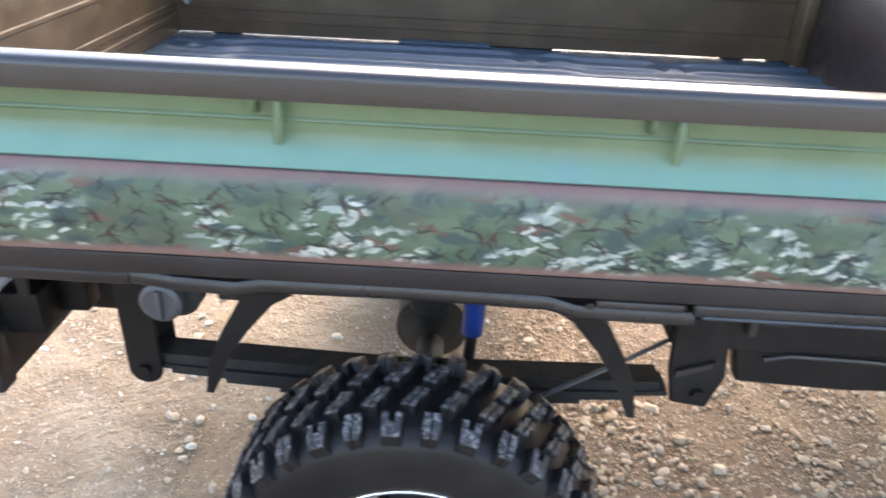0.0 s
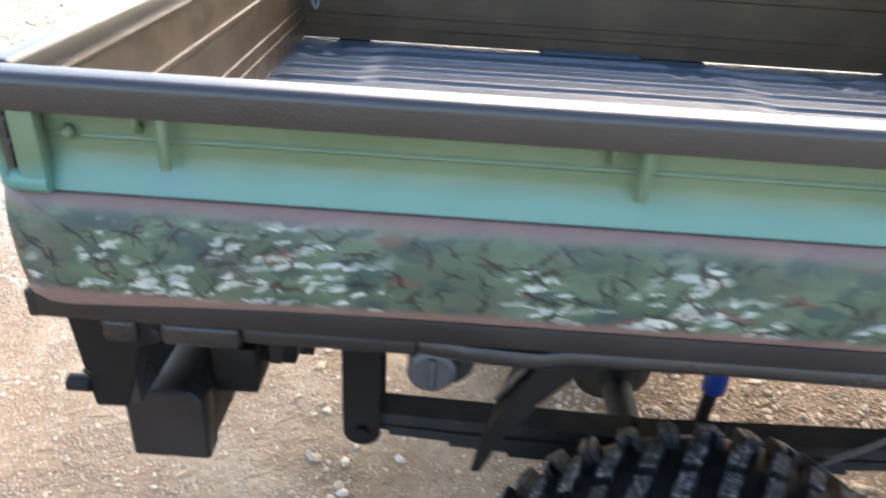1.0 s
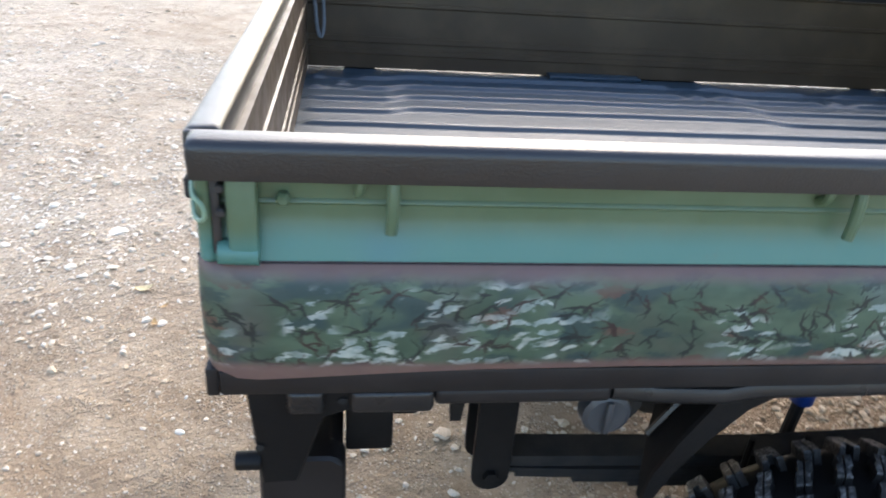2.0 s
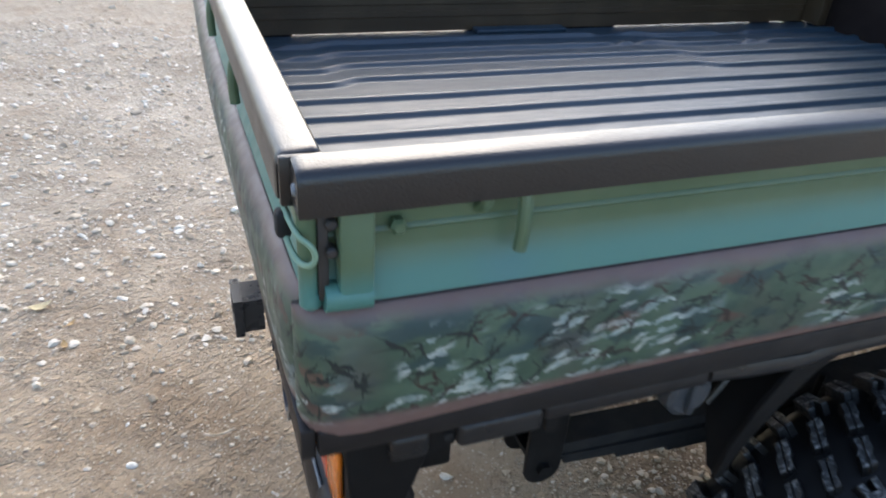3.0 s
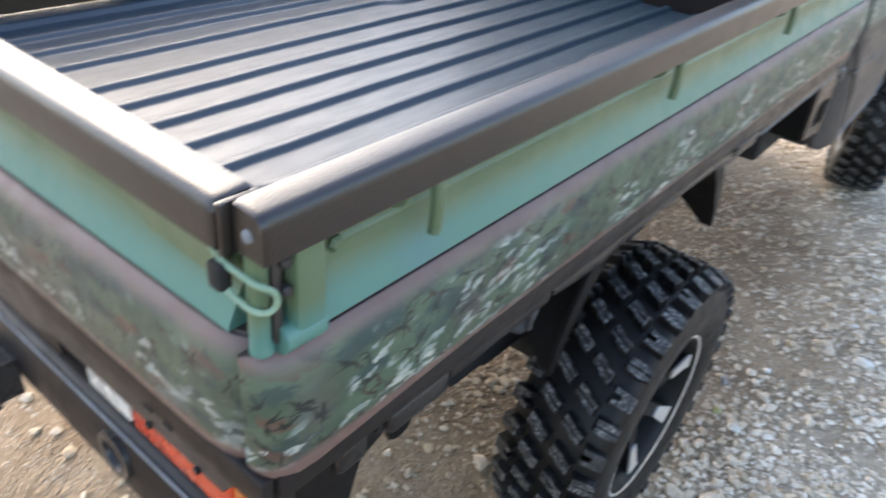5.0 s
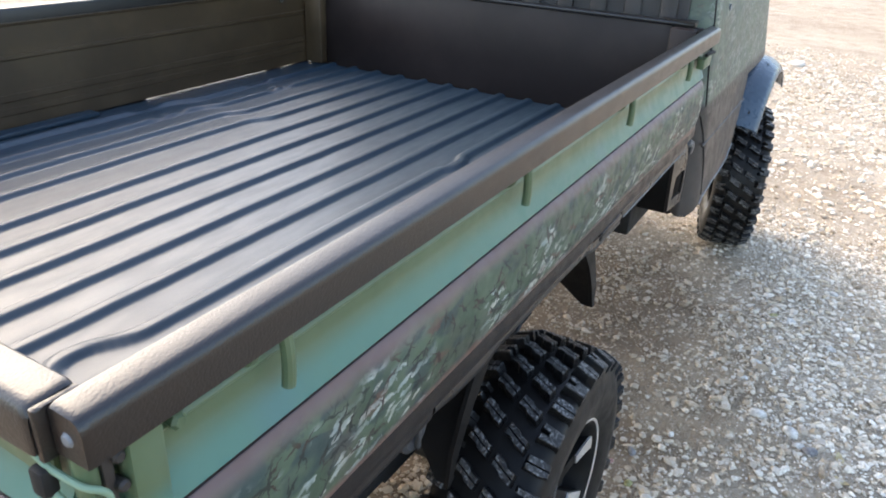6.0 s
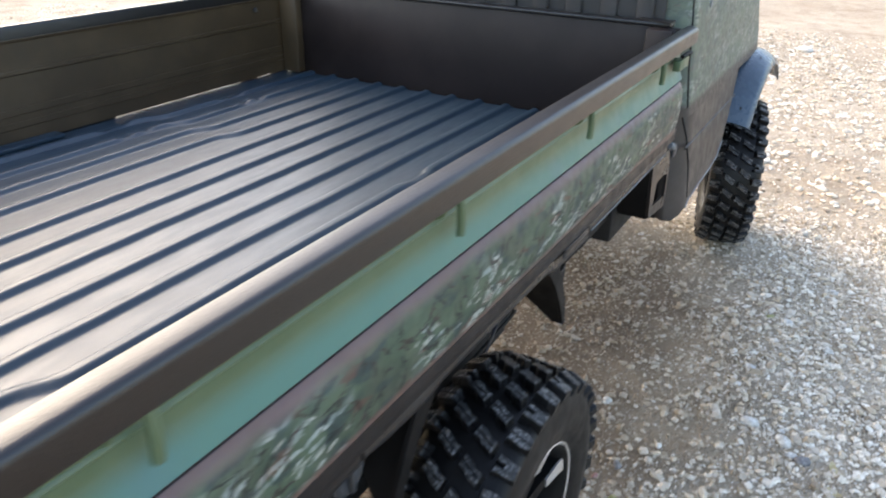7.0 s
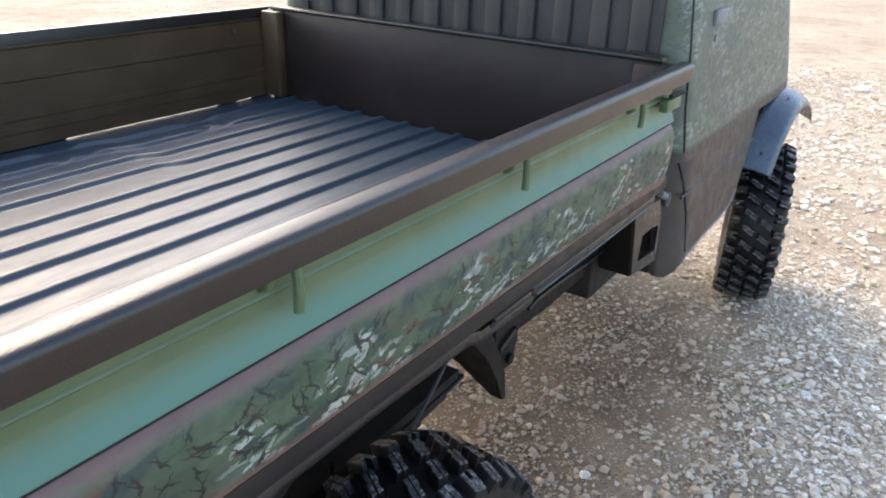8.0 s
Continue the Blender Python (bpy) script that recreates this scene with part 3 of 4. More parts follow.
def corner_post(put, s, parent):
    """Green upright at the end of the gate, with a rolled foot."""
    a, b = s
    part("corner_post", box(*sorted((put(a, 0.001, 0)[0], put(b, 0.02, 0)[0])), *sorted((put(a, 0.001, 0)[1], put(b, 0.02, 0)[1])), 0.948, 1.0425, 0.004), GREEN, parent)
    w = [put(a - 0.026 + 0.0024 * k, 0.0125 + 0.006 * max(0, 1 - k / 6), 0.958 - 0.002 * k / 23) for k in range(6, 24)]
    part("rolled_foot", tube(w, 0.0135, 14), GREEN, parent)


corner_post(near, (0.026, 0.056), GATE)
corner_post(far, (0.026, 0.056), FAR_GATE)


def bolt(x, y, z, axis, parent, r=0.008):
    n = {"x": (1, 0, 0), "y": (0, 1, 0)}[axis]
    bm = turned([(0.0, 0.0), (-0.001, r * 0.62), (-0.001, r * 0.62), (0.002, r), (0.010, r), (0.010, 0.0)], (x, y, z), axis, 6)
    part("bolt", bm, GREEN, parent)


bolt(0.080, 0.015, 1.014, "y", GATE)
bolt(1.870, 0.012, 1.012, "y", GATE)


def latch():
    """Wire latch that ties the tailgate to the side gate at the near corner."""
    part("tailgate_latch", box(-0.019, -0.006, 0.032, 0.048, 1.006, 1.030, 0.004), DARK, TAIL, "black rubber latch grip")
    wire = [(-0.006, 0.064, 1.042), (-0.0105, 0.052, 1.036), (-0.0105, 0.036, 1.029), (-0.0075, 0.018, 1.024), (-0.005, 0.007, 1.021), (0.001, 0.000, 1.019), (0.006, -0.001, 1.011), (0.006, 0.000, 1.001), (0.000, 0.004, 0.995), (-0.0065, 0.014, 0.996), (-0.010, 0.028, 1.003), (-0.0115, 0.040, 1.012)]
    part("wire_loop", tube(wire, 0.0026, 8, smooth_steps=2), WIRE, TAIL)
    part("latch_post", tube([(0.003, 0.018, 0.955), (0.003, 0.018, 1.052)], 0.0085, 12), GREEN, GATE)
    part("corner_seam", tube([(-0.003, 0.0265, 0.815), (-0.0045, 0.0268, 0.86), (-0.004, 0.0262, 0.915), (-0.003, 0.0240, 0.934)], 0.0018, 8), DARK, GATE)
    part("post_foot", turned([(0.0, 0.0), (0.0, 0.007), (0.004, 0.0102), (0.010, 0.0098), (0.015, 0.0085), (0.015, 0.0)], (0.0045, 0.0185, 0.9455), "z", 16), GREEN, GATE)
    part("latch_strap", box(0.010, 0.019, 0.0095, 0.016, 0.955, 1.050, 0.002), LOWER, GATE)
    for z in (1.030, 1.004):
        part("latch_ear", turned([(0, 0), (0, 0.0035), (0.002, 0.005), (0.012, 0.005), (0.012, 0)], (0.0205, 0.003, z), "y", 12), LOWER, GATE)


latch()
part("gusset", slab([(0.060, 1.043), (0.205, 1.043), (0.188, 1.006), (0.160, 0.992), (0.060, 0.988)], "x", 0.004, 0.0115, 0.002), GREEN, TAIL, "pale green corner gusset")
part("chain_loop", tube([(0.030, WIDE - 0.040, 1.03), (0.050, WIDE - 0.05, 0.98), (0.055, WIDE - 0.052, 0.90), (0.066, WIDE - 0.052, 0.87), (0.076, WIDE - 0.05, 0.90), (0.072, WIDE - 0.045, 1.0)], 0.005, 8, smooth_steps=2), GREY, FAR_GATE)
part("front_latch", box(1.845, 1.935, -0.002, 0.018, 0.988, 1.016, 0.003), GREEN, GATE, "pale green gate latch plate")
part("front_latch", tube([(1.86, 0.0, 1.025), (1.90, -0.006, 1.03), (1.945, -0.004, 1.022)], 0.005, 8, smooth_steps=1), DARK, GATE)


def floor_sheet():
    """Pressed steel floor: raised ribs that run fore and aft, some of them jogged round bolt dimples."""
    nx, ny = 150, 420
    xs, ys = np.linspace(0.026, 1.948, nx), np.linspace(0.046, WIDE - 0.046, ny)
    ribs = [0.141 + 0.0985 * k for k in range(13)]

    def ease(u, a, b):
        u = min(1, max(0, (u - a) / (b - a)))
        return u * u * (3 - 2 * u)
    verts = []
    for x in xs:
        lines = []
        for k, c in enumerate(ribs):
            shift = 0.0
            over = ease(x, 0.23, 0.31) * (1 - ease(x, 1.20, 1.29))
            if k == 3:
                shift = 0.032 * (1 - ease(x, 0.27, 0.36)) - 0.03 * (1 - ease(x, 0.19, 0.25)) - 0.016 * ease(x, 1.19, 1.24) * (1 - ease(x, 1.28, 1.33))
            if k == 9:
                shift = 0.030 * over
            if k == 10:
                shift = 0.034 * over
            if k > 10:
                shift = 0.030 * over
            gone = 0.0
            if k in (11, 12):
                for m in (0.125, 1.122, 1.535):
                    gone = max(gone, 0.7 * (1 - ease(abs(x - m), 0.03, 0.07)))
            lines.append((c + shift, 1 - gone))
        end = ease(x, 0.03, 0.06) * 1.0
        for y in ys:
            h = 0.0
            for c, amp in lines:
                d = abs(y - c)
                if d < 0.03:
                    h = max(h, 0.0100 * amp * (1 - ease(d, 0.006, 0.0205)))
            for m, c in ((0.125, 1.268), (1.122, 1.262), (1.535, 1.240)):
                d = math.hypot(x - m, y - c)
                if d < 0.04:
                    h += 0.006 * (1 - ease(abs(d - 0.016), 0.003, 0.010))
            h *= end
            h += 0.0013 * noise.noise((x * 3.2, y * 4.5, 5)) + 0.0006 * noise.noise((x * 14, y * 14, 1))
            verts.append((x, y, FLOOR + h))
    bm = bmesh.new()
    vs = [bm.verts.new(v) for v in verts]
    for i in range(nx - 1):
        for j in range(ny - 1):
            bm.faces.new((vs[i * ny + j], vs[(i + 1) * ny + j], vs[(i + 1) * ny + j + 1], vs[i * ny + j + 1]))
    return bm


part("bed_floor", floor_sheet(), BED, truck, "ribbed satin black steel bed floor", 60)
part("floor_underside", box(0.03, 1.945, 0.05, WIDE - 0.05, 0.768, 0.782, 0.0), DARK, truck)
# headboard and its posts
HEAD = part("headboard", box(1.953, 1.968, 0.037, WIDE - 0.037, 0.775, 1.078, 0.003), BROWN_BLACK, truck, "plain black sheet headboard")
part("top_flange", box(1.945, 1.985, 0.060, WIDE - 0.060, 1.0785, 1.090, 0.004), RAIL, HEAD)
part("corner_plate", slab([(1.93, 0.06), (1.985, 0.06), (1.985, 0.16), (1.955, 0.14)], "z", 1.0905, 1.094), BLACK, HEAD)
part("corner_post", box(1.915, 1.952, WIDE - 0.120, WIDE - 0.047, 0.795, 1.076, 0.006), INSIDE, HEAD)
part("corner_post", box(1.915, 1.952, 0.047, 0.120, 0.795, 1.076, 0.006), BROWN_BLACK, HEAD)
part("bolt", turned([(0, 0), (0, 0.008), (0.006, 0.008), (0.006, 0)], (1.80, WIDE - 0.047, 1.02), "y", 6), STEEL, FAR_GATE)

# sills under the gates
SILL = part("side_sill", box(0.004, 1.950, 0.004, 0.0365, 0.7755, 0.8090, 0.004), BLACK, truck, "black steel bed sill")
part("lower_flange", box(0.076, 0.120, 0.0075, 0.045, 0.7400, 0.7752, 0.008, seg=3), LIP, SILL)
part("lower_flange", box(0.150, 0.249, 0.0060, 0.045, 0.7420, 0.7752, 0.008, seg=3), LIP, SILL)
part("lower_flange", box(0.2495, 0.47, 0.0095, 0.045, 0.7500, 0.7752, 0.008, seg=3), BLACK, SILL)
part("lower_flange", box(1.275, 1.90, 0.0075, 0.045, 0.7500, 0.7752, 0.008, seg=3), LIP, SILL)
part("patch_plate", box(1.135, 1.262, 0.002, 0.040, 0.7600, 0.7753, 0.006), LIP, SILL)
part("bolt_hole", turned([(0, 0), (0, 0.006), (0.003, 0.006), (0.003, 0)], (1.128, 0.003, 0.764), "y", 12), DARK, SILL)
# Lighter strip stands in for the light caught on the sill's rounded lip.
part("lip_highlight", tube([(1.29, 0.0085, 0.7525), (1.60, 0.0082, 0.7522), (1.89, 0.0085, 0.7525)], 0.0026, 6), CAPGREY, SILL, "pale strip painted as the highlight on the sill edge")
FAR_SILL = part("side_sill", box(0.004, 1.950, WIDE - 0.0365, WIDE - 0.004, 0.755, 0.7882, 0.004), BLACK, truck, "black steel bed sill")
for a, b in ((0.13, 0.22), (0.72, 1.205), (1.737, 1.80), (1.88, 1.950)):
    part("sill_spacer", box(a, b, WIDE - 0.0295, WIDE - 0.008, 0.7886, 0.8085, 0.0005), BLACK, FAR_SILL)
part("edge_plate", box(0.725, 1.005, WIDE - 0.090, WIDE - 0.047, 0.7925, 0.8045, 0.003), BED, FAR_SILL, "raised floor edge plate")
BACK_SILL = part("rear_sill", box(-0.012, 0.003, 0.010, WIDE - 0.010, 0.7705, 0.8090, 0.003), BLACK, truck, "black rear bed sill")


# ---- truck: under the bed ----
for y, w in ((0.19, 0.008), (0.155, 0.007), (0.62, 0.008), (0.72, 0.008)):
    part("flange_notch", box(-0.0135, -0.0122, y - w, y + w, 0.7715, 0.7760, 0.0004), DARK, BACK_SILL)


def wheel_arch(put):
    """Bent flange over the wheel, with a splayed flap at each end."""
    top = [(0.47, 0.752), (0.53, 0.744), (0.62, 0.740), (0.66, 0.748), (0.88, 0.750), (1.07, 0.746), (1.11, 0.734), (1.28, 0.732)]
    section = ((0.013, 0.002), (0.009, 0.008), (0.009, 0.018), (0.013, 0.025), (0.050, 0.025), (0.050, 0.0), (0.018, 0.0))
    arch = part("wheel_arch", loft([[put(x, d, z + h) for d, h in section] for x, z in top]), LIP, truck, "bent black wheel arch flange")
    for sgn, tip in ((-1, 0.550), (1, 1.230)):
        curve = [(tip - sgn * 0.150, 0.742), (tip - sgn * 0.118, 0.722), (tip - sgn * 0.075, 0.670), (tip - sgn * 0.038, 0.610), (tip - sgn * 0.012, 0.548)]
        wide = (0.075, 0.052, 0.038, 0.028, 0.012)
        ring = [(x, z) for x, z in curve] + [(x + sgn * w, z) for (x, z), w in zip(curve[::-1], wide[::-1])]
        part("mud_flap", slab(ring, "y", *sorted((put(0, 0.024, 0)[1], put(0, 0.031, 0)[1]))), FRAME, arch, "splayed black steel flap")
        deep = (0.24, 0.22, 0.17, 0.11, 0.05)
        rows = []
        for (x, z), d in zip(curve, deep):
            rows.append([put(x, 0.0315, z), put(x, d, z), put(x + sgn * 0.004, d, z), put(x + sgn * 0.004, 0.0315, z)])
        part("flap_web", loft(rows), FRAME, arch)
        for d, n in ((0.105, 3), (0.175, 2)):
            part("web_rib", tube([put(x + sgn * 0.006, d, z) for x, z in curve[:n + 1]], 0.0055, 6), LIP, arch)


wheel_arch(near)
wheel_arch(far)

CHASSIS = part("chassis_rail", box(0.20, 3.4, 0.235, 0.285, 0.64, 0.735, 0.006), FRAME, truck, "black steel chassis rail")
part("chassis_rail", box(0.20, 3.4, WIDE - 0.285, WIDE - 0.235, 0.64, 0.735, 0.006), FRAME, truck, "black steel chassis rail")
for x in (0.25, 1.32, 1.88):
    part("cross_member", box(x - 0.03, x + 0.03, 0.286, WIDE - 0.286, 0.67, 0.72, 0.006), FRAME, CHASSIS)
for x in (0.10, 0.52, 0.90, 1.28, 1.70):
    part("bed_cross_member", box(x - 0.02, x + 0.02, 0.046, WIDE - 0.046, 0.7365, 0.7675, 0.003), DARK, CHASSIS)
# side frame behind the wheel
part("side_frame", slab([(1.285, 0.745), (1.285, 0.64), (1.44, 0.63), (1.93, 0.64), (1.93, 0.745)], "y", 0.100, 0.150, 0.004), FRAME, CHASSIS, "black pressed side frame")
part("spring_hanger", slab([(1.285, 0.70), (1.29, 0.60), (1.305, 0.530), (1.365, 0.522), (1.385, 0.585), (1.375, 0.66), (1.365, 0.70)], "y", 0.088, 0.0995, 0.003), FRAME, CHASSIS, "black spring hanger plate")
part("lower_rail", slab([(1.40, 0.629), (1.42, 0.552), (1.60, 0.545), (1.93, 0.555), (1.93, 0.639), (1.60, 0.632)], "y", 0.125, 0.160, 0.004), FRAME, CHASSIS)
part("rail_lip", tube([(1.44, 0.098, 0.622), (1.48, 0.097, 0.632), (1.60, 0.097, 0.630), (1.72, 0.097, 0.622), (1.93, 0.097, 0.624)], 0.005, 8), LIP, CHASSIS)
part("frame_tab", box(1.395, 1.408, 0.080, 0.0995, 0.675, 0.742, 0.002), LIP, CHASSIS)
part("hanger_pin", turned([(0, 0), (0, 0.012), (0.012, 0.012), (0.012, 0)], (1.345, 0.078, 0.552), "y", 6), FRAME, CHASSIS)
part("hanger_fold", slab([(1.30, 0.600), (1.36, 0.622), (1.36, 0.612), (1.30, 0.588)], "y", 0.080, 0.0875), LIP, CHASSIS)
for x, z, w in ((1.445, 0.69, 0.020), (1.62, 0.700, 0.016), (1.66, 0.703, 0.010), (1.325, 0.665, 0.010), (1.43, 0.722, 0.012)):
    part("frame_slot", box(x - w, x + w, 0.0975, 0.0998, z - 0.005, z + 0.005, 0.001), DARK, CHASSIS)


def leaf_spring(y):
    leaves = []
    spring = None
    for k, (a, b) in enumerate(((0.36, 1.335), (0.42, 1.27), (0.52, 1.18), (0.62, 1.08))):
        pts = []
        for i in range(13):
            x = a + (b - a) * i / 12
            z = 0.463 - 0.022 * (1 - ((x - 0.85) / 0.49) ** 2) - 0.0095 * k
            pts.append((x, z))
        bm = loft([[(x, y - 0.03, z), (x, y + 0.03, z), (x, y + 0.03, z + 0.009), (x, y - 0.03, z + 0.009)] for x, z in pts])
        if spring is None:
            spring = part("leaf_spring", bm, DARK, truck, "black leaf spring pack")
        else:
            part("spring_leaf", bm, DARK, spring)
    part("spring_web", loft([[(x, y - 0.026, z), (x, y + 0.026, z), (x, y + 0.026, z + 0.022), (x, y - 0.026, z + 0.022)] for x, z in ((0.38, 0.468), (0.85, 0.452), (1.32, 0.468))]), DARK, spring)
    part("spring_clamp", box(0.80, 0.93, y - 0.04, y + 0.04, 0.40, 0.425, 0.004), FRAME, spring)
    for x in (0.815, 0.915):
        part("u_bolt", tube([(x, y - 0.034, 0.52), (x, y - 0.034, 0.40)], 0.006, 8), FRAME, spring)
    plate = [(0.345, 0.66), (0.407, 0.66), (0.407, 0.475)] + [(0.376 + 0.031 * math.cos(radians(-15 * k)), 0.461 + 0.031 * math.sin(radians(-15 * k))) for k in range(1, 12)] + [(0.345, 0.475)]
    bm = slab(plate, "y", y - 0.040, y - 0.032, 0.0015)
    slab(plate, "y", y + 0.032, y + 0.040, 0.0015, bm)
    shackle = part("shackle", bm, FRAME, truck, "black steel spring shackle")
    part("shackle_bolt", turned([(0, 0), (0, 0.012), (0.10, 0.012), (0.10, 0)], (0.376, y - 0.05, 0.463), "y", 6), FRAME, shackle)


leaf_spring(0.217)
leaf_spring(WIDE - 0.217)
part("rear_axle", turned([(0, 0), (0, 0.03), (0.35, 0.032), (0.42, 0.09), (0.60, 0.09), (0.67, 0.032), (1.075, 0.03), (1.075, 0)], (0.887, 0.20, LAND + 0.327), "y", 20), DARK, truck, "black rear axle with differential")
for y in (0.30, WIDE - 0.30):
    sh = part("shock_absorber", tube([(0.980, y, 0.70), (0.976, y, 0.50)], 0.021, 14), BLUE, truck, "blue shock absorber")
    part("shock_rod", tube([(0.975, y, 0.499), (0.968, y, 0.36)], 0.012, 10), DARK, sh)
    part("bump_stop", turned([(0.0, 0.05), (-0.04, 0.055), (-0.07, 0.04), (-0.085, 0.05), (-0.13, 0.04), (-0.14, 0.0)], (0.892, y + 0.03, 0.665), "z", 16), DARK, truck, "black rubber bump stop")
part("brake_cable", tube([(1.35, 0.20, 0.60), (1.20, 0.17, 0.52), (1.06, 0.16, 0.44), (0.95, 0.2, 0.36)], 0.0045, 8, smooth_steps=2), CAPGREY, truck)
CAP = part("filler_cap", turned([(0, 0), (-0.004, 0.026), (0.0, 0.033), (0.020, 0.034), (0.020, 0)], (0.487, 0.050, 0.696), "y", 28), CAPGREY, truck, "round grey filler cap")
part("cap_grip", box(0.4825, 0.4915, 0.0395, 0.0500, 0.670, 0.722, 0.003), CAPGREY, CAP)
part("cap_neck", turned([(0, 0), (0, 0.041), (0.11, 0.041), (0.11, 0)], (0.503, 0.071, 0.701), "y", 24), DARK, CAP)
part("neck_bracket", box(0.44, 0.63, 0.085, 0.20, 0.70, 0.735, 0.01), DARK, CAP)
part("tank_outlet", box(0.555, 0.625, 0.10, 0.17, 0.672, 0.699, 0.008), DARK, CAP)
# corner bracket, tab and frame end
BRACKET = part("corner_bracket", slab([(0.030, 0.775), (0.158, 0.775), (0.150, 0.742), (0.118, 0.73), (0.086, 0.628), (0.043, 0.626)], "y", 0.016, 0.024, 0.002), FRAME, truck, "tapered black corner bracket with bolt holes")
for x, z in ((0.042, 0.687), (0.141, 0.757)):
    part("bolt_hole", turned([(0, 0), (0, 0.005), (0.002, 0.005), (0.002, 0)], (x, 0.0135, z), "y", 12), DARK, BRACKET)
part("bracket_stud", turned([(0, 0), (0, 0.012), (0.03, 0.012), (0.03, 0)], (0.012, 0.02, 0.662), "x", 12), FRAME, BRACKET)
part("hanger_tab", slab([(0.272, 0.752), (0.296, 0.752), (0.290, 0.70), (0.276, 0.70)], "y", 0.04, 0.046), FRAME, SILL)
part("frame_end", box(0.145, 0.215, 0.165, 0.24, 0.535, 0.62, 0.005), FRAME, CHASSIS)
part("frame_drop", box(0.155, 0.26, 0.236, 0.284, 0.54, 0.6395, 0.006), FRAME, CHASSIS)

# ---- truck: bumper and lamps ----
BUMPER = part("rear_bumper", slab([(0.029, 0.442), (0.141, 0.442), (0.141, 0.550), (0.124, 0.566), (0.044, 0.566), (0.029, 0.552)], "y", 0.118, WIDE - 0.118, 0.004), BLACK, truck, "black square-tube rear bumper")
for y in (0.395, WIDE - 0.395):
    part("bumper_mount", box(0.142, 0.26, y - 0.03, y + 0.03, 0.46, 0.535, 0.004), FRAME, BUMPER)
    ring = turned([(-0.004, 0.038), (-0.004, 0.026), (0.012, 0.022), (0.012, 0.040)], (0.025, y, 0.505), "x", 24, closed=True)
    part("tow_eye", ring, PLASTIC, BUMPER, "round black tow eye")
for a, b in ((0.112, 0.158), (WIDE - 0.158, WIDE - 0.112)):
    part("bumper_end", slab([(0.024, 0.437), (0.146, 0.437), (0.146, 0.556), (0.127, 0.572), (0.041, 0.572), (0.024, 0.557)], "y", a, b, 0.005), BLACK, BUMPER, "thicker end of the bumper")
part("pale_edge", tube([(0.0315, 0.13, 0.5565), (0.0315, 0.45, 0.5570), (0.0315, 0.80, 0.5566), (0.0315, 1.34, 0.5568)], 0.0024, 6), GREY, BUMPER, "thin pale line along the bumper edge")
# Piece added to give the pale cream patch above the bumper.
step = [(0.040, 0.84), (0.112, 0.82), (0.112, 1.18), (0.092, 1.225), (0.060, 1.238), (0.040, 1.22)]
part("cream_patch", slab(step, "z", 0.5665, 0.578, 0.004), CREAM, BUMPER, "cream coloured piece added on top of the bumper")
RECV = bmesh.new()


def square_ring(x, h):
    return [(x, 0.7375 + h * a, 0.446 + h * b) for a, b in ((-1, -1), (1, -1), (1, 1), (-1, 1))]


loft([square_ring(0.027, 0.036), square_ring(-0.012, 0.036), square_ring(-0.013, 0.042), square_ring(-0.030, 0.042), square_ring(-0.030, 0.031), square_ring(0.027, 0.031)], caps=False, bm=RECV)
part("tow_receiver", RECV, PLASTIC, BUMPER, "square black tow receiver tube", 30)
for flip in (False, True):
    ys = [(0.066, 0.128, ORANGE, "orange_lens", "orange turn signal lens"), (0.130, 0.338, RED, "red_lens", "red tail lamp lens"), (0.345, 0.448, CLEAR, "clear_lens", "clear reversing lens")]
    g = lambda a, b: (WIDE - b, WIDE - a) if flip else (a, b)
    lamp = part("tail_lamp", box(0.042, 0.08, *g(0.062, 0.452), 0.592, 0.766, 0.003), PLASTIC, truck, "tail lamp in a black housing")
    for a, b, m, nm, lb in ys:
        part(nm, box(0.034, 0.0415, *g(a, b), 0.598, 0.705, 0.004), m, lamp, lb)
VALANCE = part("rear_valance", slab([(0.098, 0.7700), (0.098, 0.700), (0.112, 0.688), (0.126, 0.668), (0.50, 0.664), (0.56, 0.640), (WIDE - 0.56, 0.640), (WIDE - 0.50, 0.664), (WIDE - 0.126, 0.668), (WIDE - 0.112, 0.688), (WIDE - 0.098, 0.700), (WIDE - 0.098, 0.7700)], "x", 0.020, 0.0325, 0.0015), LOWER, truck, "brown-black sheet above the tail lamps")
for y in (0.168, 0.262):
    part("valance_clip", box(0.0150, 0.0198, y - 0.004, y + 0.004, 0.667, 0.674, 0.001), DARK, VALANCE)
part("licence_bracket", box(0.034, 0.05, 0.52, 0.955, 0.60, 0.7695, 0.003), BLACK, truck)

# ---- truck: cab ----
def cab_side(z):
    """How far in the cab's side lies at a height."""
    return -0.028 + max(0.0, z - 0.5) * 0.085 + max(0.0, z - 1.15) * 0.06


def cab_ring(z, grow=0.0, front=3.46):
    y0 = cab_side(z) - grow
    y1 = WIDE - y0
    x0, x1 = 2.03 - grow, front + grow - max(0.0, z - 0.85) * 0.5
    pts = []
    for cx, cy, sx, sy, a0, r in ((x0, y0, 1, 1, 180, 0.055), (x1, y0, -1, 1, 270, 0.24), (x1, y1, -1, -1, 0, 0.24), (x0, y1, 1, -1, 90, 0.055)):
        for k in range(6):
            a = radians(a0 + 18 * k)
            pts.append((cx + sx * r + r * math.cos(a), cy + sy * r + r * math.sin(a), z))
    return pts


CABIN = part("cab", loft([cab_ring(z) for z in (0.815, 0.83, 0.9, 1.0, 1.1, 1.2, 1.4, 1.6, 1.78)] + [cab_ring(1.84, -0.03), cab_ring(1.86, -0.10)]), CAB, truck, "camouflage painted truck cab", 40)
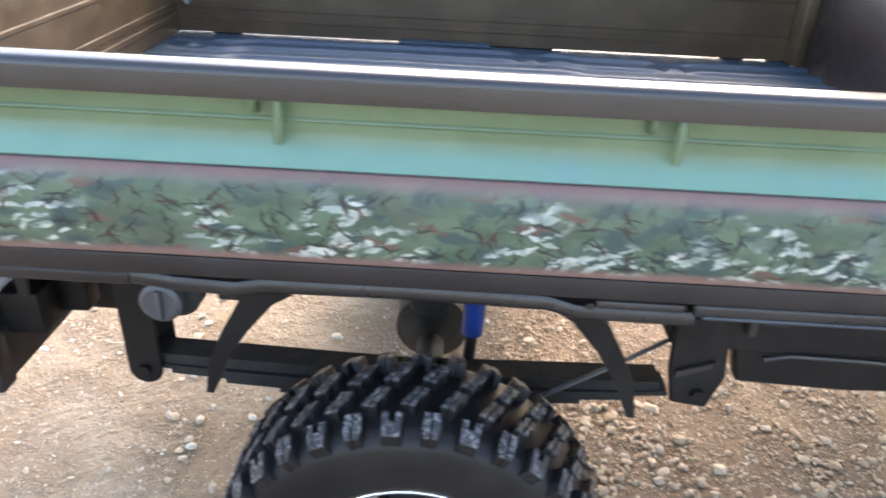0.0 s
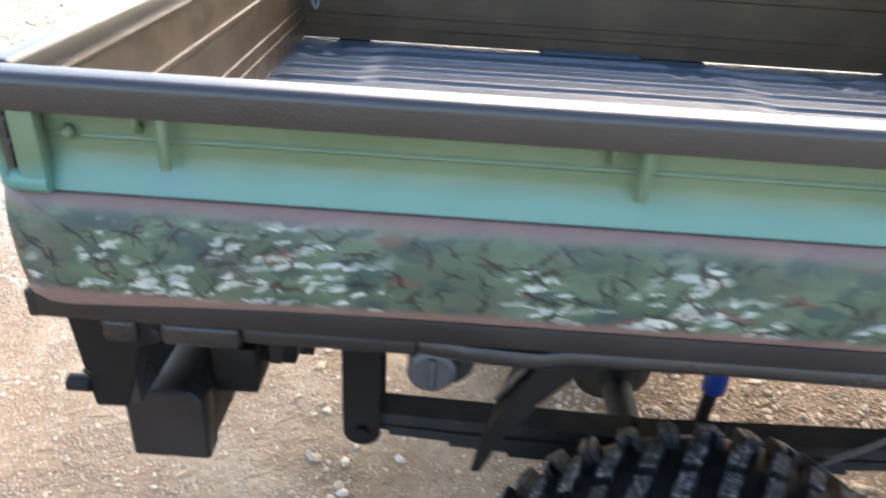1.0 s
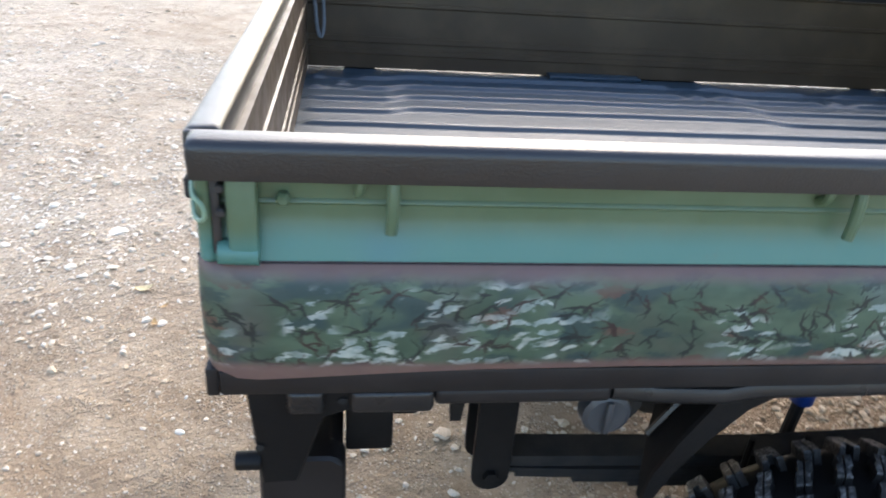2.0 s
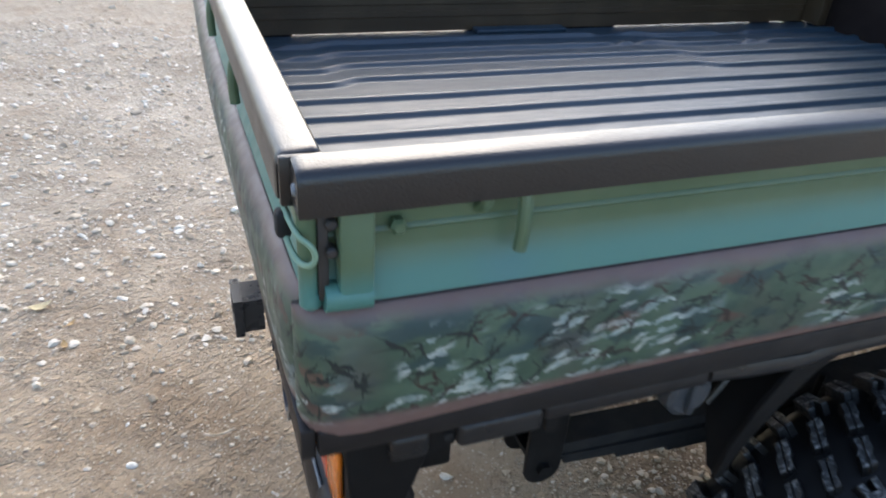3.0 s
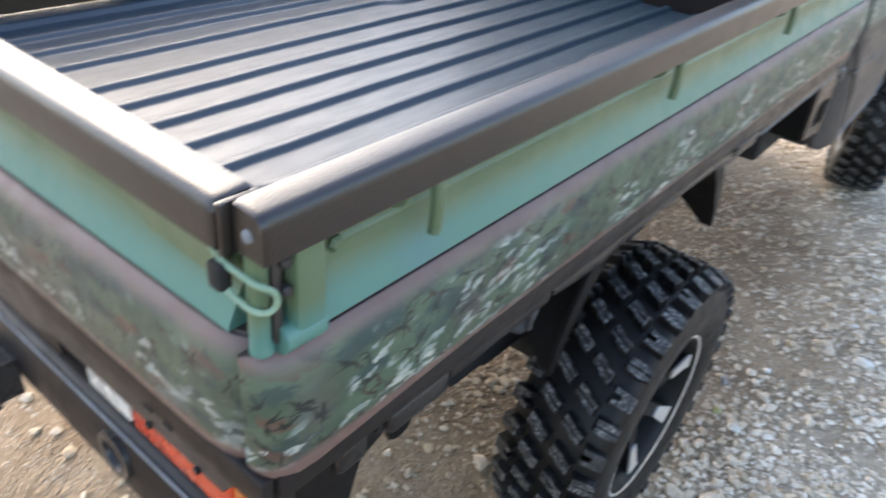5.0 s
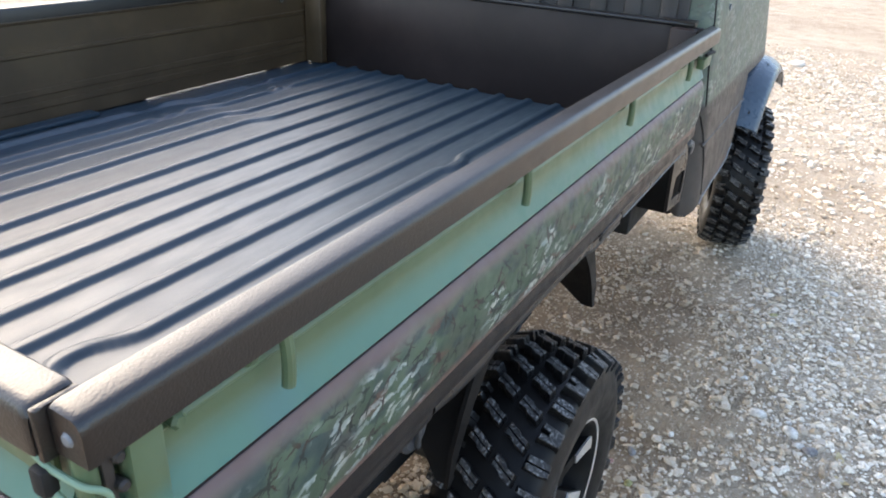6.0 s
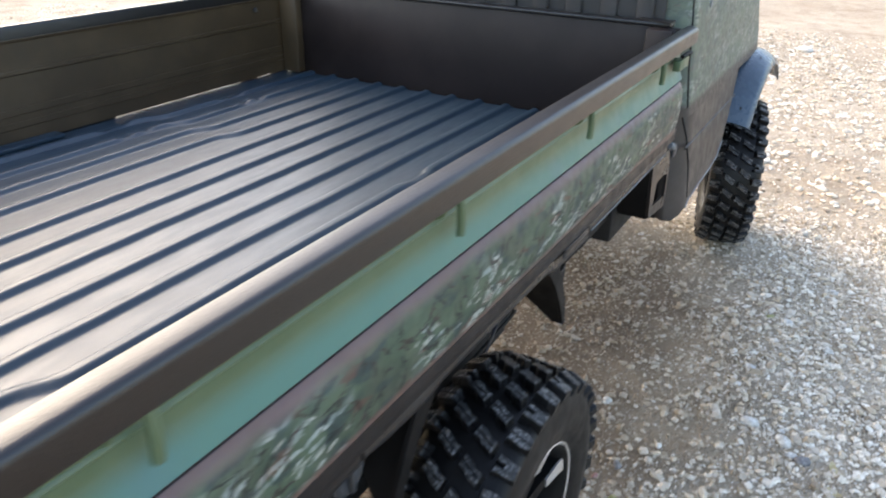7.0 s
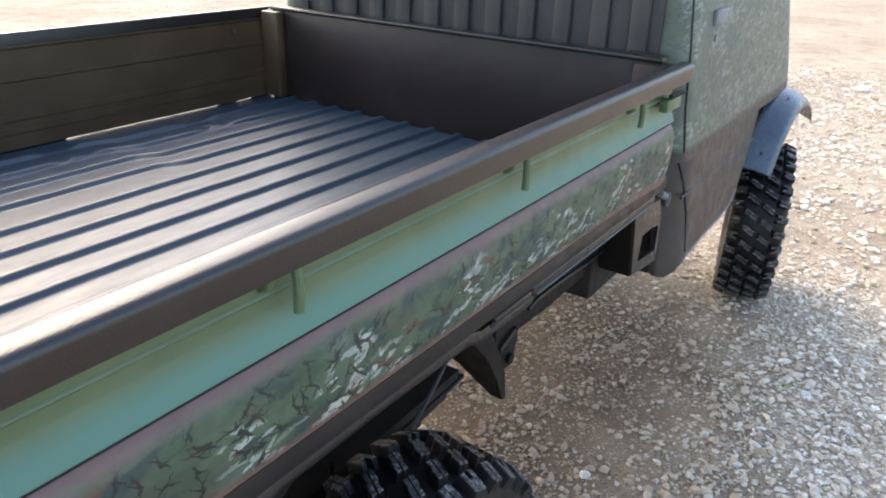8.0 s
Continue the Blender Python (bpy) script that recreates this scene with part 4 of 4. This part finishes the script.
EDGE = ((2.042, 0.492), (2.050, 0.480), (2.065, 0.479), (2.09, 0.495), (2.12, 0.512), (2.16, 0.525), (2.30, 0.534), (2.45, 0.537), (2.56, 0.547), (2.64, 0.585), (2.72, 0.66), (2.79, 0.75), (2.83, 0.80))


def body_depth(x, z):
    """How far in the lower body side lies: it rounds off behind the door."""
    return cab_side(z) + 0.002 + 0.052 * max(0.0, (2.12 - x) / 0.078) ** 2


for put in (near, far):
    rings = []
    for x, low in EDGE:
        zs = [low + (0.8145 - low) * k / 5 for k in range(6)]
        rings.append([put(x, body_depth(x, z), z) for z in zs] + [put(x, body_depth(x, z) + 0.016, z) for z in zs[::-1]])
    part("lower_body", loft(rings), LOWER, CABIN, "brown-black lower body side", 40)
part("inner_sill", box(2.12, 2.68, 0.022, 0.1045, 0.60, 0.8145, 0.01), DARK, CABIN)
part("sill_edge", tube([(x, body_depth(x, low) - 0.0005, low - 0.0005) for x, low in EDGE[4:10]], 0.003, 8), GREY, CABIN, "pale lower edge of the body side")
part("inner_sill", box(2.09, 2.72, WIDE - 0.1045, WIDE - 0.022, 0.60, 0.8145, 0.01), DARK, CABIN)
part("cab_underside", box(2.34, 3.40, 0.15, WIDE - 0.15, 0.62, 0.8145, 0.01), DARK, CABIN)
part("cab_cross_sill", box(2.045, 2.335, 0.15, WIDE - 0.15, 0.76, 0.8145, 0.01), DARK, CABIN)
part("rear_guard", slab([(2.046, 0.80), (2.046, 0.60), (2.050, 0.515), (2.066, 0.474), (2.115, 0.460), (2.112, 0.50), (2.096, 0.60), (2.090, 0.80)], "y", 0.048, 0.145, 0.006), DARK, CABIN, "black guard behind the body side")
part("nose", loft([cab_ring(z, -0.01, 3.46)[6:18] + [(3.30, WIDE, z), (3.30, 0.0, z)] for z in (0.52, 0.8145)]), LOWER, CABIN)
part("back_panel", box(2.020, 2.029, 0.10, WIDE - 0.10, 0.80, 1.70, 0.002), BACK, CABIN, "dark grey ribbed cab back panel")
for k in range(12):
    y = 0.155 + 0.106 * k
    part("back_rib", box(2.004, 2.0198, y - 0.026, y + 0.026, 0.85, 1.66, 0.009), BACK, CABIN)


def seam(points, r=0.0025):
    return tube(points, r, 6)


def corner_depth(x):
    """How far in the rounded rear corner of the cab lies at a place along it."""
    u = max(0.0, 2.085 - x)
    return 0.055 - math.sqrt(max(0.0, 0.055 ** 2 - u * u))


part("door_seam", seam([(x, cab_side(z) + corner_depth(x) if z > 0.815 else body_depth(x, z), z) for x, z in ((2.136, 0.541), (2.117, 0.66), (2.092, 0.75), (2.074, 0.81), (2.062, 0.846), (2.055, 0.95), (2.055, 1.1), (2.057, 1.25), (2.06, 1.4))], 0.003), DARK, CABIN)
part("door_crease", seam([(x, cab_side(0.72) + 0.002, 0.72) for x in (2.06, 2.4, 2.80)], 0.004), LOWER, CABIN)
HANDLE = part("door_handle", box(2.20, 2.30, cab_side(1.16) - 0.008, cab_side(1.16) + 0.004, 1.145, 1.185, 0.004), GREY, CABIN, "grey door handle")
part("key_lock", turned([(0, 0), (0, 0.010), (0.01, 0.010), (0.01, 0)], (2.225, cab_side(1.11) - 0.004, 1.112), "y", 16), GREY, HANDLE)
# box behind the cab with a braced bracket
FUEL = part("tank_box", box(1.80, 2.045, 0.110, 0.40, 0.480, 0.735, 0.01), DARK, truck, "black tank box behind the cab")
frame_pts = [(1.790, 0.752), (1.955, 0.745), (1.988, 0.690), (1.998, 0.553), (1.822, 0.577)]
hole = [(1.862, 0.672), (1.920, 0.674), (1.974, 0.664), (1.978, 0.592), (1.852, 0.604)]
bm = bmesh.new()
rows = [[bm.verts.new((u, y, v)) for u, v in pts] for pts, y in ((frame_pts, 0.014), (hole, 0.014), (hole, 0.022), (frame_pts, 0.022))]
for a, b in zip(rows, rows[1:] + rows[:1]):
    for i in range(5):
        bm.faces.new((a[i], a[(i + 1) % 5], b[(i + 1) % 5], b[i]))
BRACE = part("brace", bm, LIP, FUEL, "black brace plate with an opening")
part("brace_fold", slab([(1.790, 0.752), (1.797, 0.752), (1.829, 0.577), (1.822, 0.577)], "y", 0.0225, 0.105), FRAME, BRACE)
part("brace_fold", slab([(1.830, 0.576), (1.998, 0.553), (1.998, 0.546), (1.829, 0.569)], "y", 0.0225, 0.105), FRAME, BRACE)
part("pivot", turned([(0, 0), (0, 0.016), (0.003, 0.021), (0.05, 0.021), (0.05, 0)], (2.018, 0.010, 0.722), "y", 18), CAPGREY, FUEL)
part("pivot_lug", tube([(1.958, 0.018, 0.756), (1.985, 0.016, 0.745), (2.010, 0.020, 0.732)], 0.010, 10, smooth_steps=1), GREY, FUEL)


def flare(side):
    """Bolted-on wheel arch flare over a front wheel."""
    put = near if side == "near" else far
    cx, cz = 3.205, 0.345
    rings = []
    for k in range(25):
        a = radians(146 - 100 * k / 24)
        ring = []
        for r, d in ((0.482, 0.02), (0.472, -0.024), (0.450, -0.062), (0.434, -0.077), (0.420, -0.080), (0.420, -0.074), (0.430, -0.070), (0.455, -0.022), (0.460, 0.02)):
            ring.append(put(cx + r * math.cos(a), d, cz + r * math.sin(a)))
        rings.append(ring)
    fl = part("fender_flare", loft(rings), FLARE, truck, "weathered grey-black bolted fender flare", 50)
    for a in (138, 100, 70):
        x, z = cx + 0.464 * math.cos(radians(a)), cz + 0.464 * math.sin(radians(a))
        y = put(0, -0.030, 0)[1]
        part("flare_bolt", tube([(x - 0.006 * math.cos(radians(a)), y, z - 0.006 * math.sin(radians(a))), (x + 0.005 * math.cos(radians(a)), y, z + 0.005 * math.sin(radians(a)))], 0.007, 8), DARK, fl)


flare("near")
flare("far")

# ---- truck: wheels ----
R = 0.326
GROW = R / 0.305                       # the wheel profile is drawn for a radius of 0.305


def lug_mesh(outlines, height):
    """A tread block of one or two pieces with a cut between them: outlines of (along the tread, across it), raised, with chamfered edges."""
    me = bpy.data.meshes.new("tread_block")
    bm = bmesh.new()
    every = [p for outline in outlines for p in outline]
    whole = Vector((sum(p[0] for p in every) / len(every), sum(p[1] for p in every) / len(every)))
    for outline in outlines:
        mid = Vector((sum(p[0] for p in outline) / len(outline), sum(p[1] for p in outline) / len(outline)))

        def ring(c, f, z):
            return [(c[0] + (u - c[0]) * f, c[1] + (v - c[1]) * f, z) for u, v in outline]
        loft([ring(whole, 1.08, -0.016), ring(whole, 1.0, height - 0.0022), ring(mid, 0.90, height)], bm=bm)
    bmesh.ops.recalc_face_normals(bm, faces=bm.faces)
    bm.to_mesh(me)
    bm.free()
    me.materials.append(WORN)
    return me


CENTRE = lug_mesh([[(-0.019, -0.021), (-0.0100, -0.0222), (-0.0010, 0.0), (0.0080, 0.0218), (-0.001, 0.023), (-0.005, 0.007), (-0.012, 0.0)],
                   [(-0.0080, -0.0222), (0.001, -0.023), (0.005, -0.007), (0.012, 0.0), (0.019, 0.020), (0.0100, 0.0213), (0.0010, 0.0)]], 0.0145)
SHOULDER = lug_mesh([[(-0.015, -0.022), (-0.006, -0.022), (-0.005, -0.006), (0.005, -0.006), (0.006, -0.022), (0.015, -0.022), (0.013, 0.018), (-0.012, 0.018)]], 0.0145)
PLAIN = lug_mesh([[(-0.012, -0.024), (-0.001, -0.024), (-0.001, 0.0185), (-0.010, 0.018), (-0.013, 0.0)], [(0.001, -0.024), (0.011, -0.024), (0.013, 0.004), (0.009, 0.019), (0.001, 0.0185)]], 0.0145)


def wheel(centre, outward, turn=0.0):
    """A wheel about its axle; outward: -1 for the near side of the truck."""
    hub = bmesh.new()
    turned([(0.02, 0.0), (0.02, 0.045), (-0.045, 0.045), (-0.055, 0.035), (-0.055, 0.0)], (0, 0, 0), "y", 20, hub)
    w = part("wheel", hub, PLASTIC, truck, "black off-road wheel with machined spokes")
    prof = [(-0.070, 0.160), (-0.088, 0.174), (-0.100, 0.202), (-0.1015, 0.232), (-0.098, 0.258), (-0.090, 0.276), (-0.072, 0.283), (0.0, 0.2880), (0.072, 0.283), (0.090, 0.276), (0.098, 0.258), (0.1015, 0.232), (0.100, 0.202), (0.088, 0.174), (0.070, 0.160)]
    part("tyre", turned(prof, (0, 0, 0), "y", 72, closed=True), RUBBER, w, "knobbly black mud tyre", 60)
    rim = [(-0.083, 0.174), (-0.086, 0.170), (-0.081, 0.162), (-0.063, 0.154), (0.075, 0.152), (0.075, 0.159), (-0.063, 0.161)]
    part("rim", turned(rim, (0, 0, 0), "y", 56, closed=True), FRAME, w)
    part("rim_lip", turned([(-0.0865, 0.168), (-0.0885, 0.1725), (-0.0855, 0.1765), (-0.082, 0.170)], (0, 0, 0), "y", 56, closed=True), CHROME, w, "machined bright rim lip")
    part("rim_disc", turned([(-0.02, 0.04), (-0.035, 0.151), (-0.028, 0.151), (-0.012, 0.04)], (0, 0, 0), "y", 48, closed=True), DARK, w)
    for k in range(7):
        a = 2 * math.pi * k / 7 + 0.44
        bm = loft([[(sx * wd, y, r) for sx, y in ((-1, yy), (1, yy), (0.8, yy + 0.03), (-0.8, yy + 0.03))] for r, wd, yy in ((0.040, 0.016, -0.050), (0.10, 0.014, -0.060), (0.150, 0.020, -0.070), (0.161, 0.022, -0.074))])
        bmesh.ops.rotate(bm, verts=bm.verts, cent=(0, 0, 0), matrix=Matrix.Rotation(a, 3, "Y"))
        part("spoke", bm, FRAME, w)
        bm = loft([[(sx * wd, y, r) for sx, y in ((-1, yy - 0.0045), (1, yy - 0.0045), (1, yy - 0.0005), (-1, yy - 0.0005))] for r, wd, yy in ((0.105, 0.012, -0.061), (0.150, 0.018, -0.070), (0.161, 0.020, -0.074))])
        bmesh.ops.rotate(bm, verts=bm.verts, cent=(0, 0, 0), matrix=Matrix.Rotation(a, 3, "Y"))
        part("spoke_face", bm, CHROME, w)
    count = 34
    for k in range(count):
        for row, (me, across, spin, flip, lean) in enumerate(((CENTRE, -0.028, 0.0, 0, 0.0), (CENTRE, 0.028, 0.5, 180, 0.0), (SHOULDER if k % 2 else PLAIN, -0.0795, 0.45, 180, -20.0), (PLAIN if k % 2 else SHOULDER, 0.0795, 0.05, 0, 20.0))):
            a = 360 / count * (k + spin)
            rad = 0.2900 if row < 2 else 0.2830
            m = Matrix.Rotation(radians(a), 4, "Y") @ Matrix.Translation((0, across, rad)) @ Matrix.Rotation(radians(-lean), 4, "X") @ Matrix.Rotation(radians(flip - (4 if row < 2 else 2)), 4, "Z")
            ob = new("tread_block", me)
            ob.parent = w
            ob.matrix_local = Matrix.Translation(-PLACES[w.name]) @ m
    base = PLACES[w.name]
    spinm = Matrix.Rotation(radians(180), 4, "Z") if outward > 0 else Matrix.Identity(4)
    spinm = Matrix.Rotation(radians(turn), 4, "Z") @ spinm
    w.matrix_local = Matrix.Translation(Vector(centre) - PLACES[truck.name]) @ spinm @ Matrix.Diagonal((GROW, 1, GROW, 1)) @ Matrix.Translation(base)
    return w


REAR_WHEEL = wheel((0.887, 0.011, LAND + R - 0.003), -1)
for at, turn in (((3.225, 0.012, LAND + R - 0.003), 14), ((0.887, WIDE - 0.011, LAND + R - 0.003), 180), ((3.225, WIDE - 0.012, LAND + R - 0.003), 194)):
    copy_thing(REAR_WHEEL, Matrix.Translation(Vector(at) - PLACES[truck.name]) @ Matrix.Rotation(radians(turn), 4, "Z") @ Matrix.Rotation(radians(23), 4, "Y") @ Matrix.Translation((0, -0.0175, 0)))


# ---- loose stones and leaves on the ground ----
def loose_stone(x, y, r, material, label, seed):
    rng = random.Random(seed)
    bm = bmesh.new()
    bmesh.ops.create_icosphere(bm, subdivisions=2, radius=1.0)
    a = rng.uniform(0, 6.28)
    sx, sy, sz = r * rng.uniform(1.0, 1.4), r * rng.uniform(0.7, 0.95), r * rng.uniform(0.5, 0.7)
    for v in bm.verts:
        k = 1 + 0.22 * noise.noise(v.co * 1.3 + Vector((seed * 3.1, 0, 0))) + 0.08 * noise.noise(v.co * 3.5 + Vector((0, seed, 0)))
        p = v.co * k
        q = (p.x * sx, p.y * sy)
        v.co = (x + q[0] * math.cos(a) - q[1] * math.sin(a), y + q[0] * math.sin(a) + q[1] * math.cos(a), p.z * sz + sz * 0.45 + LAND - 0.006)
    ob = part("stone", bm, material, None, label, 180)
    return tagged(ob, category="stone", group="larger loose stones")


def rock(name, dark, light):
    n = Nodes(name, 0.8)
    n.set("Base Color", n.mix(n.step(n.noise(70, 5), 0.38, 0.66), dark, light))
    n.bump(n.noise(180, 5), 0.5, 0.003)
    return n.mat


PALE = rock("pale_stone", (0.50, 0.46, 0.40), (0.72, 0.69, 0.63))
TAN = rock("tan_stone", (0.40, 0.30, 0.20), (0.58, 0.47, 0.35))
SLATE = rock("dark_stone", (0.16, 0.15, 0.145), (0.28, 0.26, 0.25))
MOSS = rock("mossy_stone", (0.20, 0.19, 0.07), (0.36, 0.33, 0.16))
RUST = rock("red_stone", (0.26, 0.12, 0.10), (0.40, 0.24, 0.20))
KINDS = {"p": (PALE, "smooth pale grey stone lying on the gravel"), "t": (TAN, "rounded tan stone lying on the earth"), "s": (SLATE, "dark grey stone among the gravel"),
         "m": (MOSS, "yellow-green mossy stone among the gravel"), "r": (RUST, "reddish stone among the gravel")}
for k, (x, y, r, kind) in enumerate((
        (2.20, -0.32, 0.020, "p"), (2.25, -0.38, 0.021, "t"), (1.90, -0.37, 0.025, "p"), (1.91, -0.46, 0.011, "p"), (1.86, -0.47, 0.022, "p"), (1.81, -0.50, 0.015, "p"),
        (1.80, -0.53, 0.023, "s"), (1.83, -0.18, 0.017, "t"), (1.65, -0.16, 0.011, "p"), (1.69, -0.44, 0.010, "p"), (1.38, -0.11, 0.012, "m"), (1.44, -0.04, 0.009, "r"),
        (1.35, -0.17, 0.014, "p"), (1.51, -0.08, 0.013, "s"), (1.77, 0.04, 0.018, "p"), (2.58, -0.33, 0.020, "m"), (2.57, -0.39, 0.022, "p"), (2.92, -0.52, 0.020, "p"),
        (8.23, 0.19, 0.060, "p"), (2.08, -0.30, 0.012, "p"), (2.45, -0.54, 0.017, "p"), (3.47, -0.35, 0.017, "p"), (-0.29, 0.86, 0.011, "p"), (-0.30, 1.00, 0.007, "p"))):
    loose_stone(x, y, r, *KINDS[kind], k + 1)


def dry_leaf(x, y, length, turn, material, label):
    """A curled leaf with a raised midrib and a stalk."""
    rows = []
    for i in range(9):
        u = i / 8
        w = length * 0.26 * math.sin(math.pi * min(1.0, u * 0.96 + 0.04)) ** 0.8
        lift = 0.004 + 0.012 * (u - 0.4) ** 2 * 4 * length / 0.06
        rows.append([(length * (u - 0.5), w * j, lift + 0.18 * w * j * j * (1 if j else 0)) for j in (-1, -0.5, 0, 0.5, 1)])
    bm = bmesh.new()
    loft(rows, closed=False, bm=bm)
    made = bmesh.ops.extrude_face_region(bm, geom=bm.faces[:])
    bmesh.ops.translate(bm, verts=[g for g in made["geom"] if isinstance(g, bmesh.types.BMVert)], vec=(0, 0, 0.0008))
    tube([(-length * 0.5, 0, 0.007), (-length * 0.62, 0.002, 0.005), (-length * 0.74, 0.006, 0.004)], 0.0009, 6, bm)
    bmesh.ops.transform(bm, matrix=Matrix.Translation((x, y, LAND - 0.004)) @ Matrix.Rotation(radians(turn), 4, "Z"), verts=bm.verts)
    return tagged(part("fallen_leaf", bm, material, None, label, 60), category="leaf", group="fallen leaves")


YELLOW = rock("yellow_leaf", (0.42, 0.33, 0.17), (0.56, 0.47, 0.28))
BROWN = rock("brown_leaf", (0.36, 0.22, 0.09), (0.50, 0.33, 0.15))
for x, y, size, turn, m, lb in ((1.81, -0.61, 0.043, 20, YELLOW, "yellowed dry leaf on the gravel"), (1.71, -0.62, 0.041, 75, YELLOW, "yellowed dry leaf on the gravel"),
                                (-0.55, 1.58, 0.065, 5, YELLOW, "pale dry leaf on bare earth"), (-0.46, 1.47, 0.028, 40, BROWN, "small brown dry leaf on bare earth"),
                                (-0.47, 1.37, 0.034, 100, BROWN, "curled brown dry leaf on bare earth")):
    dry_leaf(x, y, size, turn, m, lb)
chip = tube([(x, y, LAND + z) for x, y, z in ((-0.125, 0.911, 0.004), (-0.105, 0.896, 0.007), (-0.082, 0.894, 0.006), (-0.048, 0.904, 0.008))], 0.0034, 7, smooth_steps=1)
tagged(part("wood_chip", chip, TAN, None, "pale splinter of wood on bare earth"), category="wood chip")
